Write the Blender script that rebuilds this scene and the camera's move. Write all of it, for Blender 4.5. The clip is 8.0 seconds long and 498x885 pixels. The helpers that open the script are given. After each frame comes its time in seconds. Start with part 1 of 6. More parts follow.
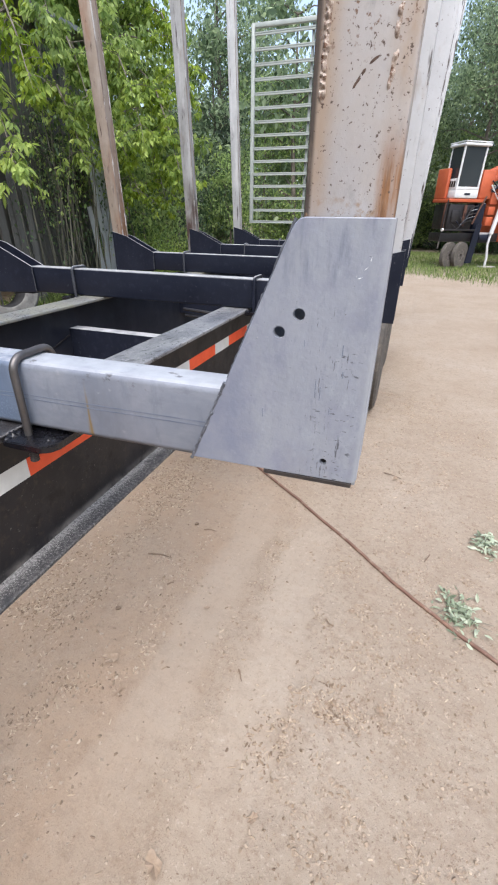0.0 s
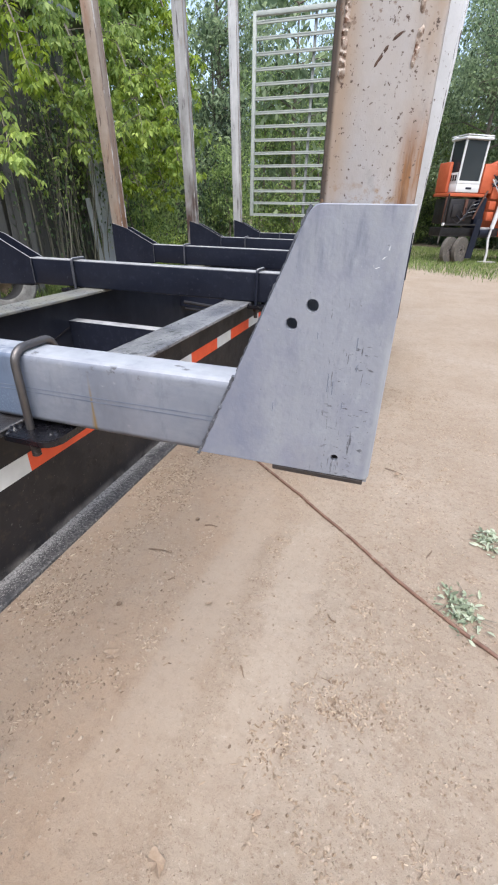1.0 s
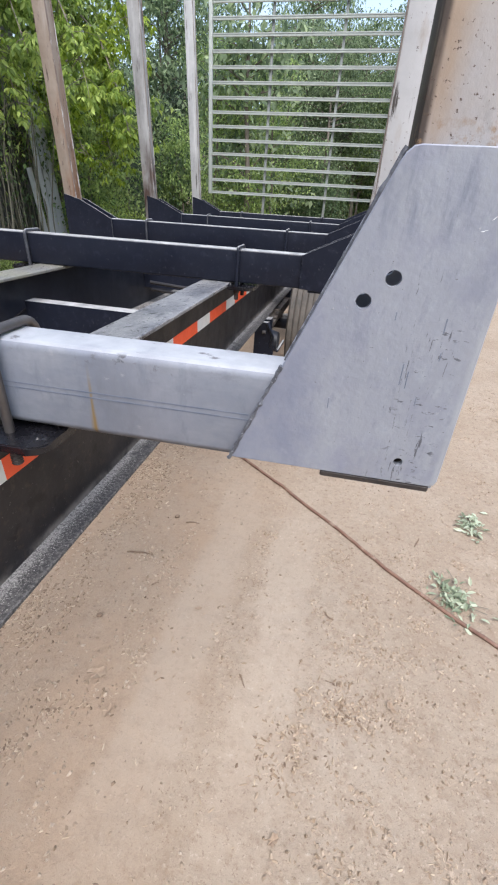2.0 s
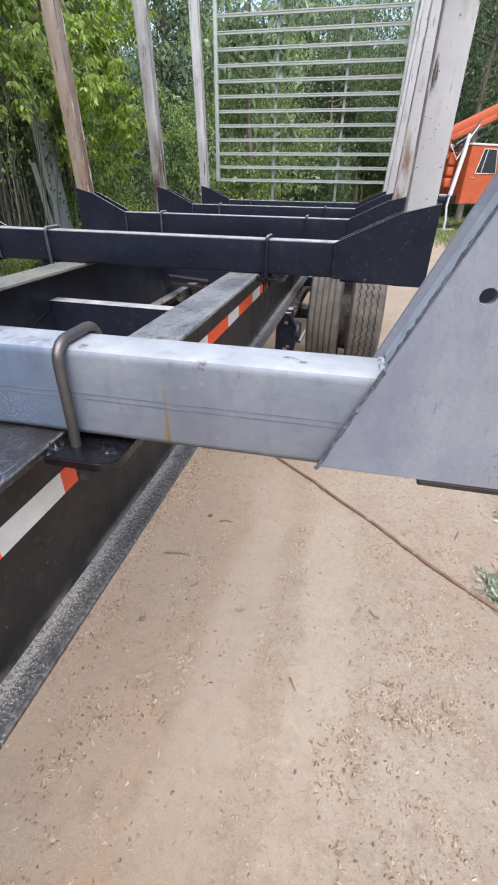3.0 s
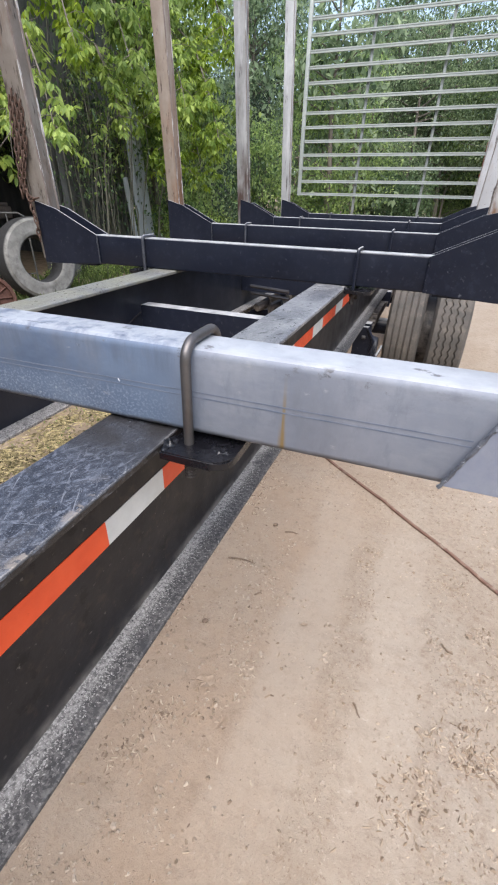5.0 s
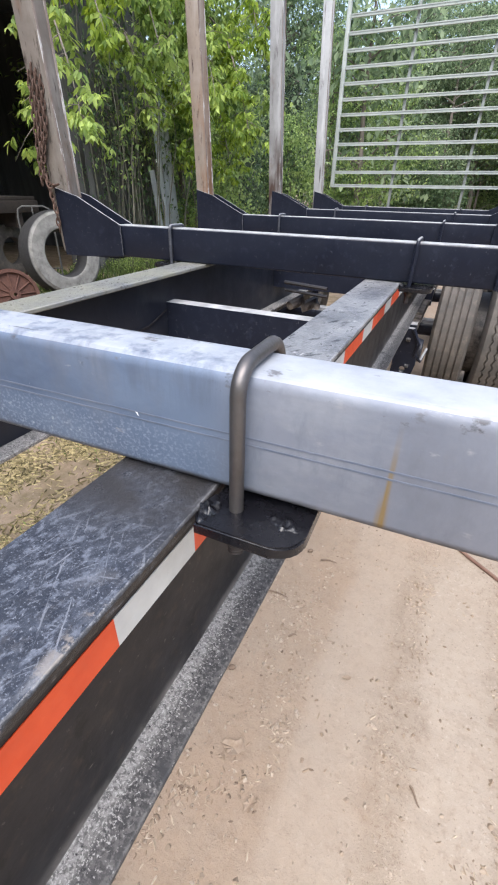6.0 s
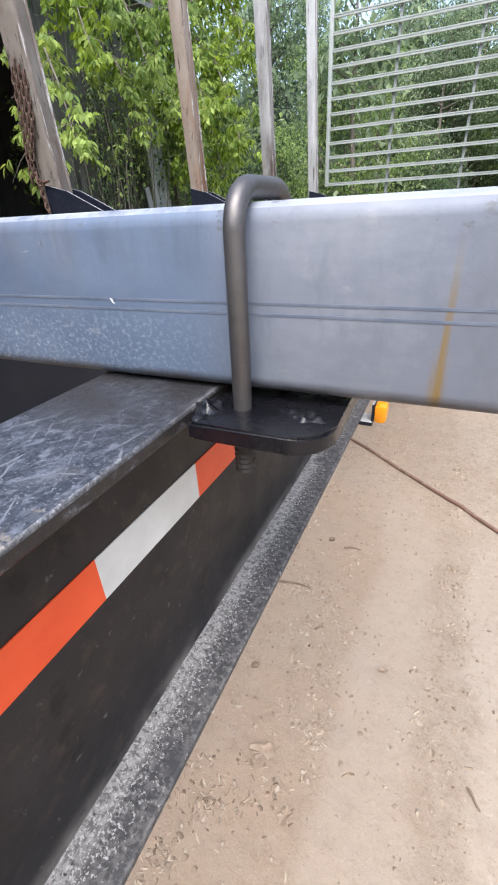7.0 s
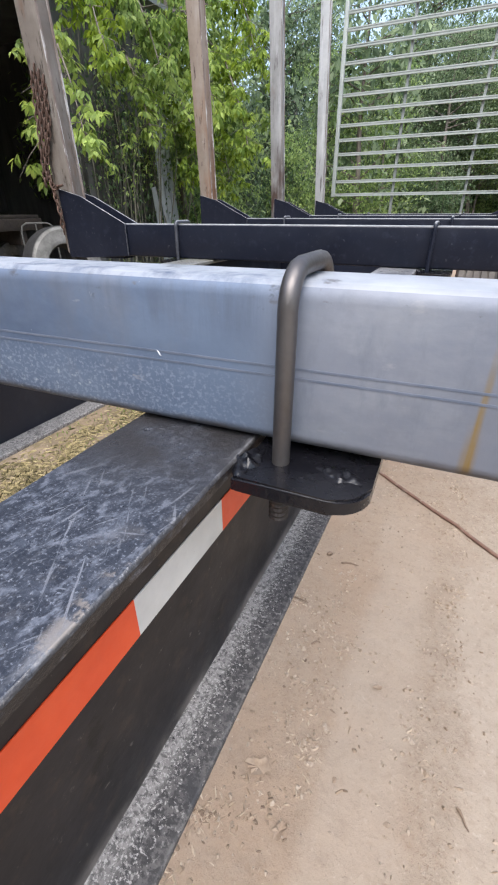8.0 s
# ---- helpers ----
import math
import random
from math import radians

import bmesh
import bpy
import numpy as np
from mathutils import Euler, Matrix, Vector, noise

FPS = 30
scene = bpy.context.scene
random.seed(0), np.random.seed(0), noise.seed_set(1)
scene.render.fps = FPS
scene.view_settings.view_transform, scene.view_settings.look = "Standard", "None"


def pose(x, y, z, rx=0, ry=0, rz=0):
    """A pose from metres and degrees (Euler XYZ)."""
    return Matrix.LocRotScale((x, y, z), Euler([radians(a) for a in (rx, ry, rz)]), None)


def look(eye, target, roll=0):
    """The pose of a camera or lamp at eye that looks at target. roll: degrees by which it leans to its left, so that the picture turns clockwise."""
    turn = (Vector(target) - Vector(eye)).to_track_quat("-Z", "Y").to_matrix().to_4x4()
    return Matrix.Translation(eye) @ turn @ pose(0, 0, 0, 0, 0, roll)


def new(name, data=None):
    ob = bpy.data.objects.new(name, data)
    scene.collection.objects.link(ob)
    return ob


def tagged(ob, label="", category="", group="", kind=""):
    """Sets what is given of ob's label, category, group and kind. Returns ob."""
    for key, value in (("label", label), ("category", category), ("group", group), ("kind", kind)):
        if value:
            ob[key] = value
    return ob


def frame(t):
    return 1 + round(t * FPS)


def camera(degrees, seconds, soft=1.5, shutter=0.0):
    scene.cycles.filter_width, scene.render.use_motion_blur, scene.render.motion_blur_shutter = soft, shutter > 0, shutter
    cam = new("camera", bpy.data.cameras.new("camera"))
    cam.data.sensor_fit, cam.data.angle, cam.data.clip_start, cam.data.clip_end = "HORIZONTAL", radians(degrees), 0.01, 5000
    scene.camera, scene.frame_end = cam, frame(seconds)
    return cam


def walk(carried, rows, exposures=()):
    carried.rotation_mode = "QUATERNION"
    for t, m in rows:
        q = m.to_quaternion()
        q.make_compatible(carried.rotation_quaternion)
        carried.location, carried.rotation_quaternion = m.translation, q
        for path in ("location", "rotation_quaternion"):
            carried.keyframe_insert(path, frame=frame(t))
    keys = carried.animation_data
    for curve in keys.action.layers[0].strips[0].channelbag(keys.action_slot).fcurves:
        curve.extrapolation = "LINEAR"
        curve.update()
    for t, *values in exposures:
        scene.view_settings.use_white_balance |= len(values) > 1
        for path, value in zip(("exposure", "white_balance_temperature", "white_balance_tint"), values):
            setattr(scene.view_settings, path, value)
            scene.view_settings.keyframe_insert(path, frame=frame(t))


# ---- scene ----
cam = camera(61.1, 8.0, 2.1)
PATH = [
    (0, (0.191, 0.782, 1.522), (-0.391, 2.45, 0.583), 0.8),
    (0.5, (0.189, 0.783, 1.518), (-0.385, 2.448, 0.57), 1.0),
    (1, (0.167, 0.792, 1.513), (-0.402, 2.452, 0.553), 1.2),
    (1.5, (0.073, 0.808, 1.49), (-0.396, 2.47, 0.481), 2.8),
    (1.7, (0.038, 0.833, 1.478), (-0.352, 2.516, 0.47), 4.3),
    (2.8, (-0.1, 0.928, 1.466), (-0.402, 2.603, 0.416), 1.6),
    (3, (-0.132, 0.898, 1.469), (-0.52, 2.553, 0.415), 1.0),
    (3.5, (-0.186, 0.849, 1.481), (-0.772, 2.452, 0.439), 0.8),
    (4, (-0.17, 0.838, 1.488), (-0.762, 2.446, 0.456), 1.1),
    (5.3, (-0.256, 0.879, 1.454), (-0.911, 2.473, 0.439), 1.6),
    (5.5, (-0.283, 0.887, 1.455), (-0.95, 2.469, 0.43), 1.8),
    (6, (-0.373, 1.066, 1.412), (-1.091, 2.623, 0.383), 1.1),
    (6.3, (-0.397, 1.162, 1.360), (-1.146, 2.655, 0.260), -1.4),
    (6.5, (-0.402, 1.181, 1.341), (-1.166, 2.664, 0.237), -2.8),
    (6.7, (-0.409, 1.178, 1.292), (-1.166, 2.673, 0.201), -3.1),
    (7, (-0.386, 1.095, 1.25), (-1.163, 2.661, 0.279), -3.3),
    (7.5, (-0.4, 1.05, 1.273), (-1.184, 2.671, 0.404), -1.8),
    (8, (-0.424, 1.081, 1.305), (-1.174, 2.663, 0.338), -0.4),
]
walk(cam, [(t, look(eye, target, roll)) for t, eye, target, roll in PATH],
     exposures=[(0, 1.30, 6400, 10), (4, 1.31, 6420, 10), (5.5, 1.42, 6400, 10), (6.0, 1.52, 6380, 10), (6.5, 1.40, 6480, 10), (6.8, 1.43, 6420, 10), (7.1, 1.66, 6330, 10), (7.5, 1.53, 6350, 10), (8, 1.35, 6400, 10)])

# ---- light ----
world = bpy.data.worlds.new("sky")
scene.world = world
world.use_nodes = True
wt = world.node_tree
sky = wt.nodes.new("ShaderNodeTexSky")
sky.sky_type, sky.sun_disc = "NISHITA", False
sky.sun_elevation, sky.sun_rotation = radians(60), radians(160)
sky.air_density, sky.dust_density, sky.ozone_density = 1.0, 2.5, 1.5
haze = wt.nodes.new("ShaderNodeHueSaturation")
haze.inputs["Saturation"].default_value = 0.8
wt.links.new(sky.outputs[0], haze.inputs["Color"])
wt.links.new(haze.outputs[0], wt.nodes["Background"].inputs[0])
wt.nodes["Background"].inputs[1].default_value = 0.15
sun = new("sun", bpy.data.lights.new("sun", "SUN"))
sun.data.energy, sun.data.angle, sun.data.color = 1.4, radians(60), (1.0, 0.97, 0.93)
sun.matrix_world = look((2.4, -6.6, 12.2), (0, 0, 0))
scene.view_settings.exposure = 1.34


# ---- materials ----
def node(tree, kind, **values):
    n = tree.nodes.new(kind)
    for key, value in values.items():
        n.inputs[key].default_value = value
    return n


def ramp(tree, source, stops):
    r = tree.nodes.new("ShaderNodeValToRGB")
    e = r.color_ramp.elements
    while len(e) < len(stops):
        e.new(0.5)
    for k, (at, c) in enumerate(stops):
        e[k].position = at
        e[k].color = (*c, 1) if len(c) == 3 else c
    tree.links.new(source, r.inputs[0])
    return r.outputs[0]


def grey(v):
    return (v, v, v)


def noise_of(tree, coords, scale, detail=4.0, rough=0.6, stretch=None):
    n = node(tree, "ShaderNodeTexNoise", Scale=scale, Detail=detail, Roughness=rough)
    if stretch:
        if len(stretch) > 3:
            turned = node(tree, "ShaderNodeMapping")
            turned.inputs["Rotation"].default_value = (0, 0, radians(stretch[3]))
            tree.links.new(coords, turned.inputs[0])
            coords = turned.outputs[0]
        m = node(tree, "ShaderNodeMapping", Scale=stretch[:3])
        tree.links.new(coords, m.inputs[0])
        coords = m.outputs[0]
    tree.links.new(coords, n.inputs["Vector"])
    return n.outputs["Fac"]


def blend(tree, fac, a, b):
    m = tree.nodes.new("ShaderNodeMix")
    m.data_type = "RGBA"
    for k, v in ((0, fac), (6, a), (7, b)):
        if isinstance(v, (tuple, float)):
            m.inputs[k].default_value = v if k == 0 else (*v, 1)
        else:
            tree.links.new(v, m.inputs[k])
    return m.outputs[2]


def region_mask(tree, coords, region):
    """The product of smooth steps (axis, from, to) over the object's own coordinates."""
    sep = tree.nodes.new("ShaderNodeSeparateXYZ")
    tree.links.new(coords, sep.inputs[0])
    out = None
    for axis, a, b in region:
        mr = tree.nodes.new("ShaderNodeMapRange")
        mr.interpolation_type = "SMOOTHSTEP"
        flip = a > b
        mr.inputs[1].default_value, mr.inputs[2].default_value = min(a, b), max(a, b)
        mr.inputs[3].default_value, mr.inputs[4].default_value = (1, 0) if flip else (0, 1)
        tree.links.new(sep.outputs["xyz".index(axis)], mr.inputs[0])
        if out is None:
            out = mr.outputs[0]
        else:
            mul = tree.nodes.new("ShaderNodeMath")
            mul.operation = "MULTIPLY"
            tree.links.new(out, mul.inputs[0])
            tree.links.new(mr.outputs[0], mul.inputs[1])
            out = mul.outputs[0]
    return out


def product(tree, a, b):
    mul = tree.nodes.new("ShaderNodeMath")
    mul.operation = "MULTIPLY"
    tree.links.new(a, mul.inputs[0])
    tree.links.new(b, mul.inputs[1])
    return mul.outputs[0]


def surface(name, base, scale=6.0, layers=(), rough=(0.4, 0.6), metal=0.0, bump=0.15, bump_scale=60.0, spec=0.5, stretch=None, vary=0.0, dust_sheen=None, over=()):
    """base: two colours mixed by a broad noise. layers: (colour, scale, low, high, stretch, region) of stains and tones
    that cover it where their noise is high, within the region if one is given. The (colour, amount) pair before over:
    skylight and dust painted on faces that look up. over: further layers on top of that."""
    mat = bpy.data.materials.new(name)
    mat.use_nodes = True
    t = mat.node_tree
    bsdf = t.nodes["Principled BSDF"]
    coords = t.nodes.new("ShaderNodeTexCoord").outputs["Object"]
    broad = noise_of(t, coords, scale, 5.0, 0.65, stretch)
    col = ramp(t, broad, [(0.32, base[0]), (0.68, base[1])])
    for layer in layers:
        colour, s, low, high, st = layer[:5]
        f = ramp(t, noise_of(t, coords, s, 6.0, 0.65, st), [(low, grey(0)), (high, grey(1))])
        if len(layer) > 5:
            f = product(t, f, region_mask(t, coords, layer[5]))
        col = blend(t, f, col, colour)
    # upward faces paled: skylight painted into the colour, with settled dust
    if dust_sheen:
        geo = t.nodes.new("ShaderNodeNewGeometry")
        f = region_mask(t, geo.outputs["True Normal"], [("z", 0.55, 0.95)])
        f = product(t, f, ramp(t, noise_of(t, coords, 18.0, 6.0, 0.65), [(0.3, grey(0.45 * dust_sheen[1])), (0.7, grey(dust_sheen[1]))]))
        col = blend(t, f, col, dust_sheen[0])
    for colour, s, low, high, st, region in over:
        f = ramp(t, noise_of(t, coords, s, 6.0, 0.65, st), [(low, grey(0)), (high, grey(1))])
        col = blend(t, product(t, f, region_mask(t, coords, region)), col, colour)
    if vary:
        info = t.nodes.new("ShaderNodeObjectInfo")
        hsv = node(t, "ShaderNodeHueSaturation")
        mr = node(t, "ShaderNodeMapRange")
        mr.inputs[3].default_value, mr.inputs[4].default_value = 1 - vary, 1 + vary
        t.links.new(info.outputs["Random"], mr.inputs[0])
        t.links.new(mr.outputs[0], hsv.inputs["Value"])
        t.links.new(col, hsv.inputs["Color"])
        col = hsv.outputs[0]
    t.links.new(col, bsdf.inputs["Base Color"])
    fine = noise_of(t, coords, bump_scale, 5.0, 0.6, stretch)
    rr = ramp(t, noise_of(t, coords, scale * 3, 4.0, 0.6, stretch), [(0.3, grey(rough[0])), (0.7, grey(rough[1]))])
    t.links.new(rr, bsdf.inputs["Roughness"])
    bsdf.inputs["Metallic"].default_value = metal
    bsdf.inputs["Specular IOR Level"].default_value = spec
    if bump:
        b = node(t, "ShaderNodeBump", Strength=bump, Distance=0.004)
        t.links.new(fine, b.inputs["Height"])
        t.links.new(b.outputs[0], bsdf.inputs["Normal"])
    return mat


def leaf_material(name, dark, light, through_part=0.35):
    mat = bpy.data.materials.new(name)
    mat.use_nodes = True
    t = mat.node_tree
    bsdf, out = t.nodes["Principled BSDF"], t.nodes["Material Output"]
    geo = t.nodes.new("ShaderNodeNewGeometry")
    info = t.nodes.new("ShaderNodeObjectInfo")
    deep = tuple(0.5 * c for c in dark)
    col = ramp(t, geo.outputs["Random Per Island"], [(0.0, deep), (0.2, dark), (1.0, light)])
    tint = node(t, "ShaderNodeHueSaturation")
    for name_in, lo, hi in (("Value", 0.84, 1.2), ("Saturation", 1.08, 0.9)):
        mr = node(t, "ShaderNodeMapRange")
        mr.inputs[3].default_value, mr.inputs[4].default_value = lo, hi
        t.links.new(info.outputs["Random"], mr.inputs[0])
        t.links.new(mr.outputs[0], tint.inputs[name_in])
    t.links.new(col, tint.inputs["Color"])
    col = tint.outputs[0]
    t.links.new(col, bsdf.inputs["Base Color"])
    bsdf.inputs["Roughness"].default_value = 0.55
    bsdf.inputs["Specular IOR Level"].default_value = 0.3
    tr = t.nodes.new("ShaderNodeBsdfTranslucent")
    warm = node(t, "ShaderNodeHueSaturation", Hue=0.485, Saturation=1.1, Value=1.3)
    t.links.new(col, warm.inputs["Color"])
    t.links.new(warm.outputs[0], tr.inputs[0])
    mix = node(t, "ShaderNodeMixShader", Fac=through_part)
    t.links.new(bsdf.outputs[0], mix.inputs[1])
    t.links.new(tr.outputs[0], mix.inputs[2])
    t.links.new(mix.outputs[0], out.inputs[0])
    return mat


def crumb_material(name, dark, light):
    """Loose bits, each of its own shade."""
    mat = bpy.data.materials.new(name)
    mat.use_nodes = True
    t = mat.node_tree
    bsdf = t.nodes["Principled BSDF"]
    geo = t.nodes.new("ShaderNodeNewGeometry")
    coords = t.nodes.new("ShaderNodeTexCoord").outputs["Object"]
    col = ramp(t, geo.outputs["Random Per Island"], [(0.0, dark), (1.0, light)])
    f = ramp(t, noise_of(t, coords, 160.0, 3.0, 0.6), [(0.45, grey(0)), (0.7, grey(0.4))])
    t.links.new(blend(t, f, col, dark), bsdf.inputs["Base Color"])
    bsdf.inputs["Roughness"].default_value = 0.9
    bsdf.inputs["Specular IOR Level"].default_value = 0.2
    return mat


GALV = surface("bare_tube_steel", ((0.184, 0.204, 0.252), (0.248, 0.262, 0.308)), 5.0,
               [((0.297, 0.315, 0.351), 14.0, 0.50, 0.78, (0.4, 1, 1)), ((0.162, 0.18, 0.221), 30.0, 0.54, 0.75, (1, 1, 0.35)),
                # bluer left of the U-bolt, greyer right: mirrored surroundings painted in
                ((0.146, 0.192, 0.276), 3.0, 0.05, 0.45, None, [("x", 0.62, 0.50)]),
                ((0.095, 0.128, 0.2), 12.0, 0.38, 0.66, (0.6, 1, 1), [("x", 0.57, 0.40)]),
                ((0.23, 0.28, 0.372), 230.0, 0.50, 0.62, (0.8, 1, 0.9), [("x", 0.60, 0.42), ("z", 1.182, 1.150)]),
                ((0.36, 0.41, 0.48), 140.0, 0.59, 0.66, (0.8, 1, 0.9), [("x", 0.54, 0.30), ("z", 1.175, 1.140)]),
                ((0.252, 0.279, 0.333), 110.0, 0.60, 0.66, (1, 1, 0.6), [("x", 0.57, 0.59), ("x", 0.68, 0.63), ("z", 1.175, 1.15)]),
                ((0.405, 0.441, 0.495), 70.0, 0.69, 0.74, (1, 1, 0.6), [("x", 0.60, 0.50)]),
                ((0.126, 0.126, 0.144), 40.0, 0.62, 0.70, (0.6, 1, 1), [("z", 1.205, 1.24)]),
                ((0.158, 0.167, 0.198), 7.0, 0.50, 0.76, (1, 1, 0.6)), ((0.27, 0.266, 0.272), 4.0, 0.50, 0.75, None, [("x", 0.6, 0.75)]), ((0.135, 0.144, 0.18), 16.0, 0.56, 0.74, (0.5, 1, 1), [("x", 0.6, 0.75), ("z", 1.14, 1.24)]), ((0.285, 0.295, 0.325), 55.0, 0.64, 0.72, (0.4, 1, 0.8)),
                ((0.234, 0.158, 0.054), 60.0, 0.25, 0.60, (1, 1, 0.12), [("x", 0.7185, 0.7215), ("x", 0.7265, 0.7235), ("z", 1.245, 1.15)]), ((0.252, 0.162, 0.045), 60.0, 0.20, 0.55, (1, 1, 0.12), [("x", 0.713, 0.721), ("x", 0.730, 0.723), ("z", 1.165, 1.106)]),
                # darker along the beam's bottom edge
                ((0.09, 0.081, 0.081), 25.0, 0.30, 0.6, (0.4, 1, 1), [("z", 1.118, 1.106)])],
               # beam top whitened for the sky it mirrors
               (0.5, 0.7), 0.2, 0.1, 90.0, dust_sheen=((0.423, 0.441, 0.468), 1.0),
               over=[((0.045, 0.045, 0.054), 34.0, 0.61, 0.635, (0.14, 2.6, 1), [("z", 1.244, 1.250), ("x", 0.60, 0.50)]), ((0.144, 0.144, 0.153), 60.0, 0.64, 0.70, (0.3, 0.6, 1), [("z", 1.244, 1.250)]), ((0.072, 0.072, 0.081), 60.0, 0.60, 0.68, (0.5, 1, 0.6), [("z", 1.222, 1.236), ("z", 1.254, 1.246)]), ((0.105, 0.130, 0.185), 26.0, 0.48, 0.68, (1, 1, 0.12), [("x", 0.60, 0.50), ("z", 1.185, 1.225)])])
SEAM = surface("tube_seam", ((0.115, 0.145, 0.205), (0.215, 0.24, 0.30)), 20.0, [], (0.5, 0.65), 0.3, 0.1, 120.0)
PLATE = surface("mill_plate_steel", ((0.256, 0.276, 0.328), (0.307, 0.323, 0.37)), 5.0,
                [((0.336, 0.357, 0.407), 45.0, 0.52, 0.74, (1, 1, 0.5)), ((0.214, 0.234, 0.286), 60.0, 0.55, 0.74, (1.6, 1, 0.6)), ((0.315, 0.329, 0.365), 16.0, 0.48, 0.8, (1.4, 1, 0.3)), ((0.21, 0.229, 0.277), 9.0, 0.52, 0.80, (1.3, 1, 0.5)),
                 ((0.214, 0.228, 0.302), 6.5, 0.48, 0.70, None), ((0.307, 0.311, 0.323), 3.2, 0.55, 0.75, None), ((0.281, 0.301, 0.357), 80.0, 0.54, 0.68, None), ((0.126, 0.13, 0.147), 70.0, 0.715, 0.75, (2.2, 1, 0.4)), ((0.126, 0.13, 0.147), 60.0, 0.715, 0.75, (0.4, 1, 2.0)), ((0.118, 0.118, 0.13), 150.0, 0.68, 0.72, None),
                 ((0.378, 0.391, 0.428), 110.0, 0.66, 0.74, (1, 1, 0.5)),
                 ((0.185, 0.203, 0.256), 40.0, 0.52, 0.72, (2.0, 1, 0.35), [("z", 1.40, 1.47)]), ((0.195, 0.215, 0.29), 7.0, 0.34, 0.66, None, [("x", 1.12, 1.06), ("z", 1.36, 1.26)]),
                 ((0.10, 0.105, 0.125), 95.0, 0.60, 0.64, (1.6, 1, 0.22), [("x", 1.165, 1.18), ("x", 1.25, 1.235), ("z", 1.42, 1.38)]), ((0.10, 0.105, 0.125), 85.0, 0.60, 0.635, (0.5, 1, 1.6), [("x", 1.18, 1.20), ("x", 1.262, 1.25), ("z", 1.36, 1.33)]),
                 # paler strip paints the lit bevel of the right edge
                 ((0.36, 0.375, 0.41), 18.0, 0.30, 0.6, (1, 1, 0.3), [("x", 1.262, 1.270)])],
                (0.5, 0.7), 0.15, 0.16, 110.0)
BLACK = surface("black_frame_paint", ((0.009, 0.011, 0.020), (0.015, 0.018, 0.030)), 4.0,
                [((0.026, 0.031, 0.050), 26.0, 0.54, 0.80, None), ((0.055, 0.060, 0.076), 55.0, 0.62, 0.72, None), ((0.10, 0.105, 0.12), 38.0, 0.66, 0.74, (1, 1, 0.7))], (0.3, 0.5), 0.0, 0.1, 90.0, 0.22,
                # top faces paled for the sky's sheen as well as dust
                dust_sheen=((0.50, 0.50, 0.50), 1.0))
CLAMP = surface("black_clamp_paint", ((0.005, 0.005, 0.007), (0.011, 0.011, 0.014)), 12.0,
                [((0.10, 0.10, 0.11), 45.0, 0.70, 0.78, None)], (0.18, 0.34), 0.0, 0.45, 36.0, 0.5)
WORN_SHEEN = surface("worn_black_top_sheen", ((0.016, 0.018, 0.026), (0.040, 0.045, 0.058)), 16.0,
               [((0.080, 0.089, 0.112), 34.0, 0.48, 0.72, (1, 0.7, 1, 20)), ((0.135, 0.146, 0.175), 130.0, 0.50, 0.64, (1, 0.6, 1, 12)), ((0.018, 0.019, 0.026), 48.0, 0.60, 0.72, (1, 0.6, 1, -18)),
                ((0.16, 0.168, 0.19), 110.0, 0.625, 0.67, (1.5, 0.10, 1, 35)), ((0.175, 0.183, 0.205), 130.0, 0.63, 0.675, (1.5, 0.08, 1, -30)), ((0.16, 0.168, 0.19), 140.0, 0.63, 0.68, (1.4, 0.10, 1, 75)), ((0.19, 0.197, 0.22), 90.0, 0.64, 0.68, (1.5, 0.08, 1, 8)),
                # last layer here: darker band where the near beam crosses
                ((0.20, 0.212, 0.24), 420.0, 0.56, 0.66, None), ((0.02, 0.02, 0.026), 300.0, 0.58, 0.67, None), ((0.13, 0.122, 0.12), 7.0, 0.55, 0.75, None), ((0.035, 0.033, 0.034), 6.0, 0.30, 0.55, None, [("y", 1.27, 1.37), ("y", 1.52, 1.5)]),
                ((0.215, 0.188, 0.165), 26.0, 0.565, 0.60, None, [("x", -0.600, -0.588), ("y", 1.30, 1.20)]), ((0.20, 0.20, 0.21), 40.0, 0.45, 0.60, (1, 0.3, 1), [("x", -0.594, -0.586)]),
                # paler beyond the near beam: grazing sky reflection painted in, with dust
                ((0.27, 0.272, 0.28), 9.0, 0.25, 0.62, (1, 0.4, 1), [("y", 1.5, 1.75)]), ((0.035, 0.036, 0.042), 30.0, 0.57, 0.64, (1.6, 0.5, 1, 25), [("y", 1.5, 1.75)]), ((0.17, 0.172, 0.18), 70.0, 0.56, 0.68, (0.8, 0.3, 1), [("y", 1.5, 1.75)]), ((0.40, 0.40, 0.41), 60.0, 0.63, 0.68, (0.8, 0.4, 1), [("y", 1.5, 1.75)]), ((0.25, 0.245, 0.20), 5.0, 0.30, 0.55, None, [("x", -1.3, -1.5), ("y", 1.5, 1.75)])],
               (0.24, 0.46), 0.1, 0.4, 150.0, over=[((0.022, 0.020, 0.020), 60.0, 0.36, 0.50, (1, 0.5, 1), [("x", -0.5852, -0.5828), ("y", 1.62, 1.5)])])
WEB = surface("dusty_black_web", ((0.0080, 0.0070, 0.0086), (0.015, 0.0134, 0.0152)), 3.0,
              [((0.026, 0.023, 0.0255), 5.0, 0.50, 0.8, (1, 1, 0.4)), ((0.036, 0.026, 0.021), 34.0, 0.54, 0.70, None), ((0.004, 0.004, 0.005), 13.0, 0.61, 0.66, None), ((0.11, 0.10, 0.09), 90.0, 0.64, 0.72, None),
               ((0.17, 0.15, 0.135), 16.0, 0.36, 0.62, None, [("z", 0.732, 0.702)])], (0.38, 0.6), 0.0, 0.1, 80.0, 0.4)
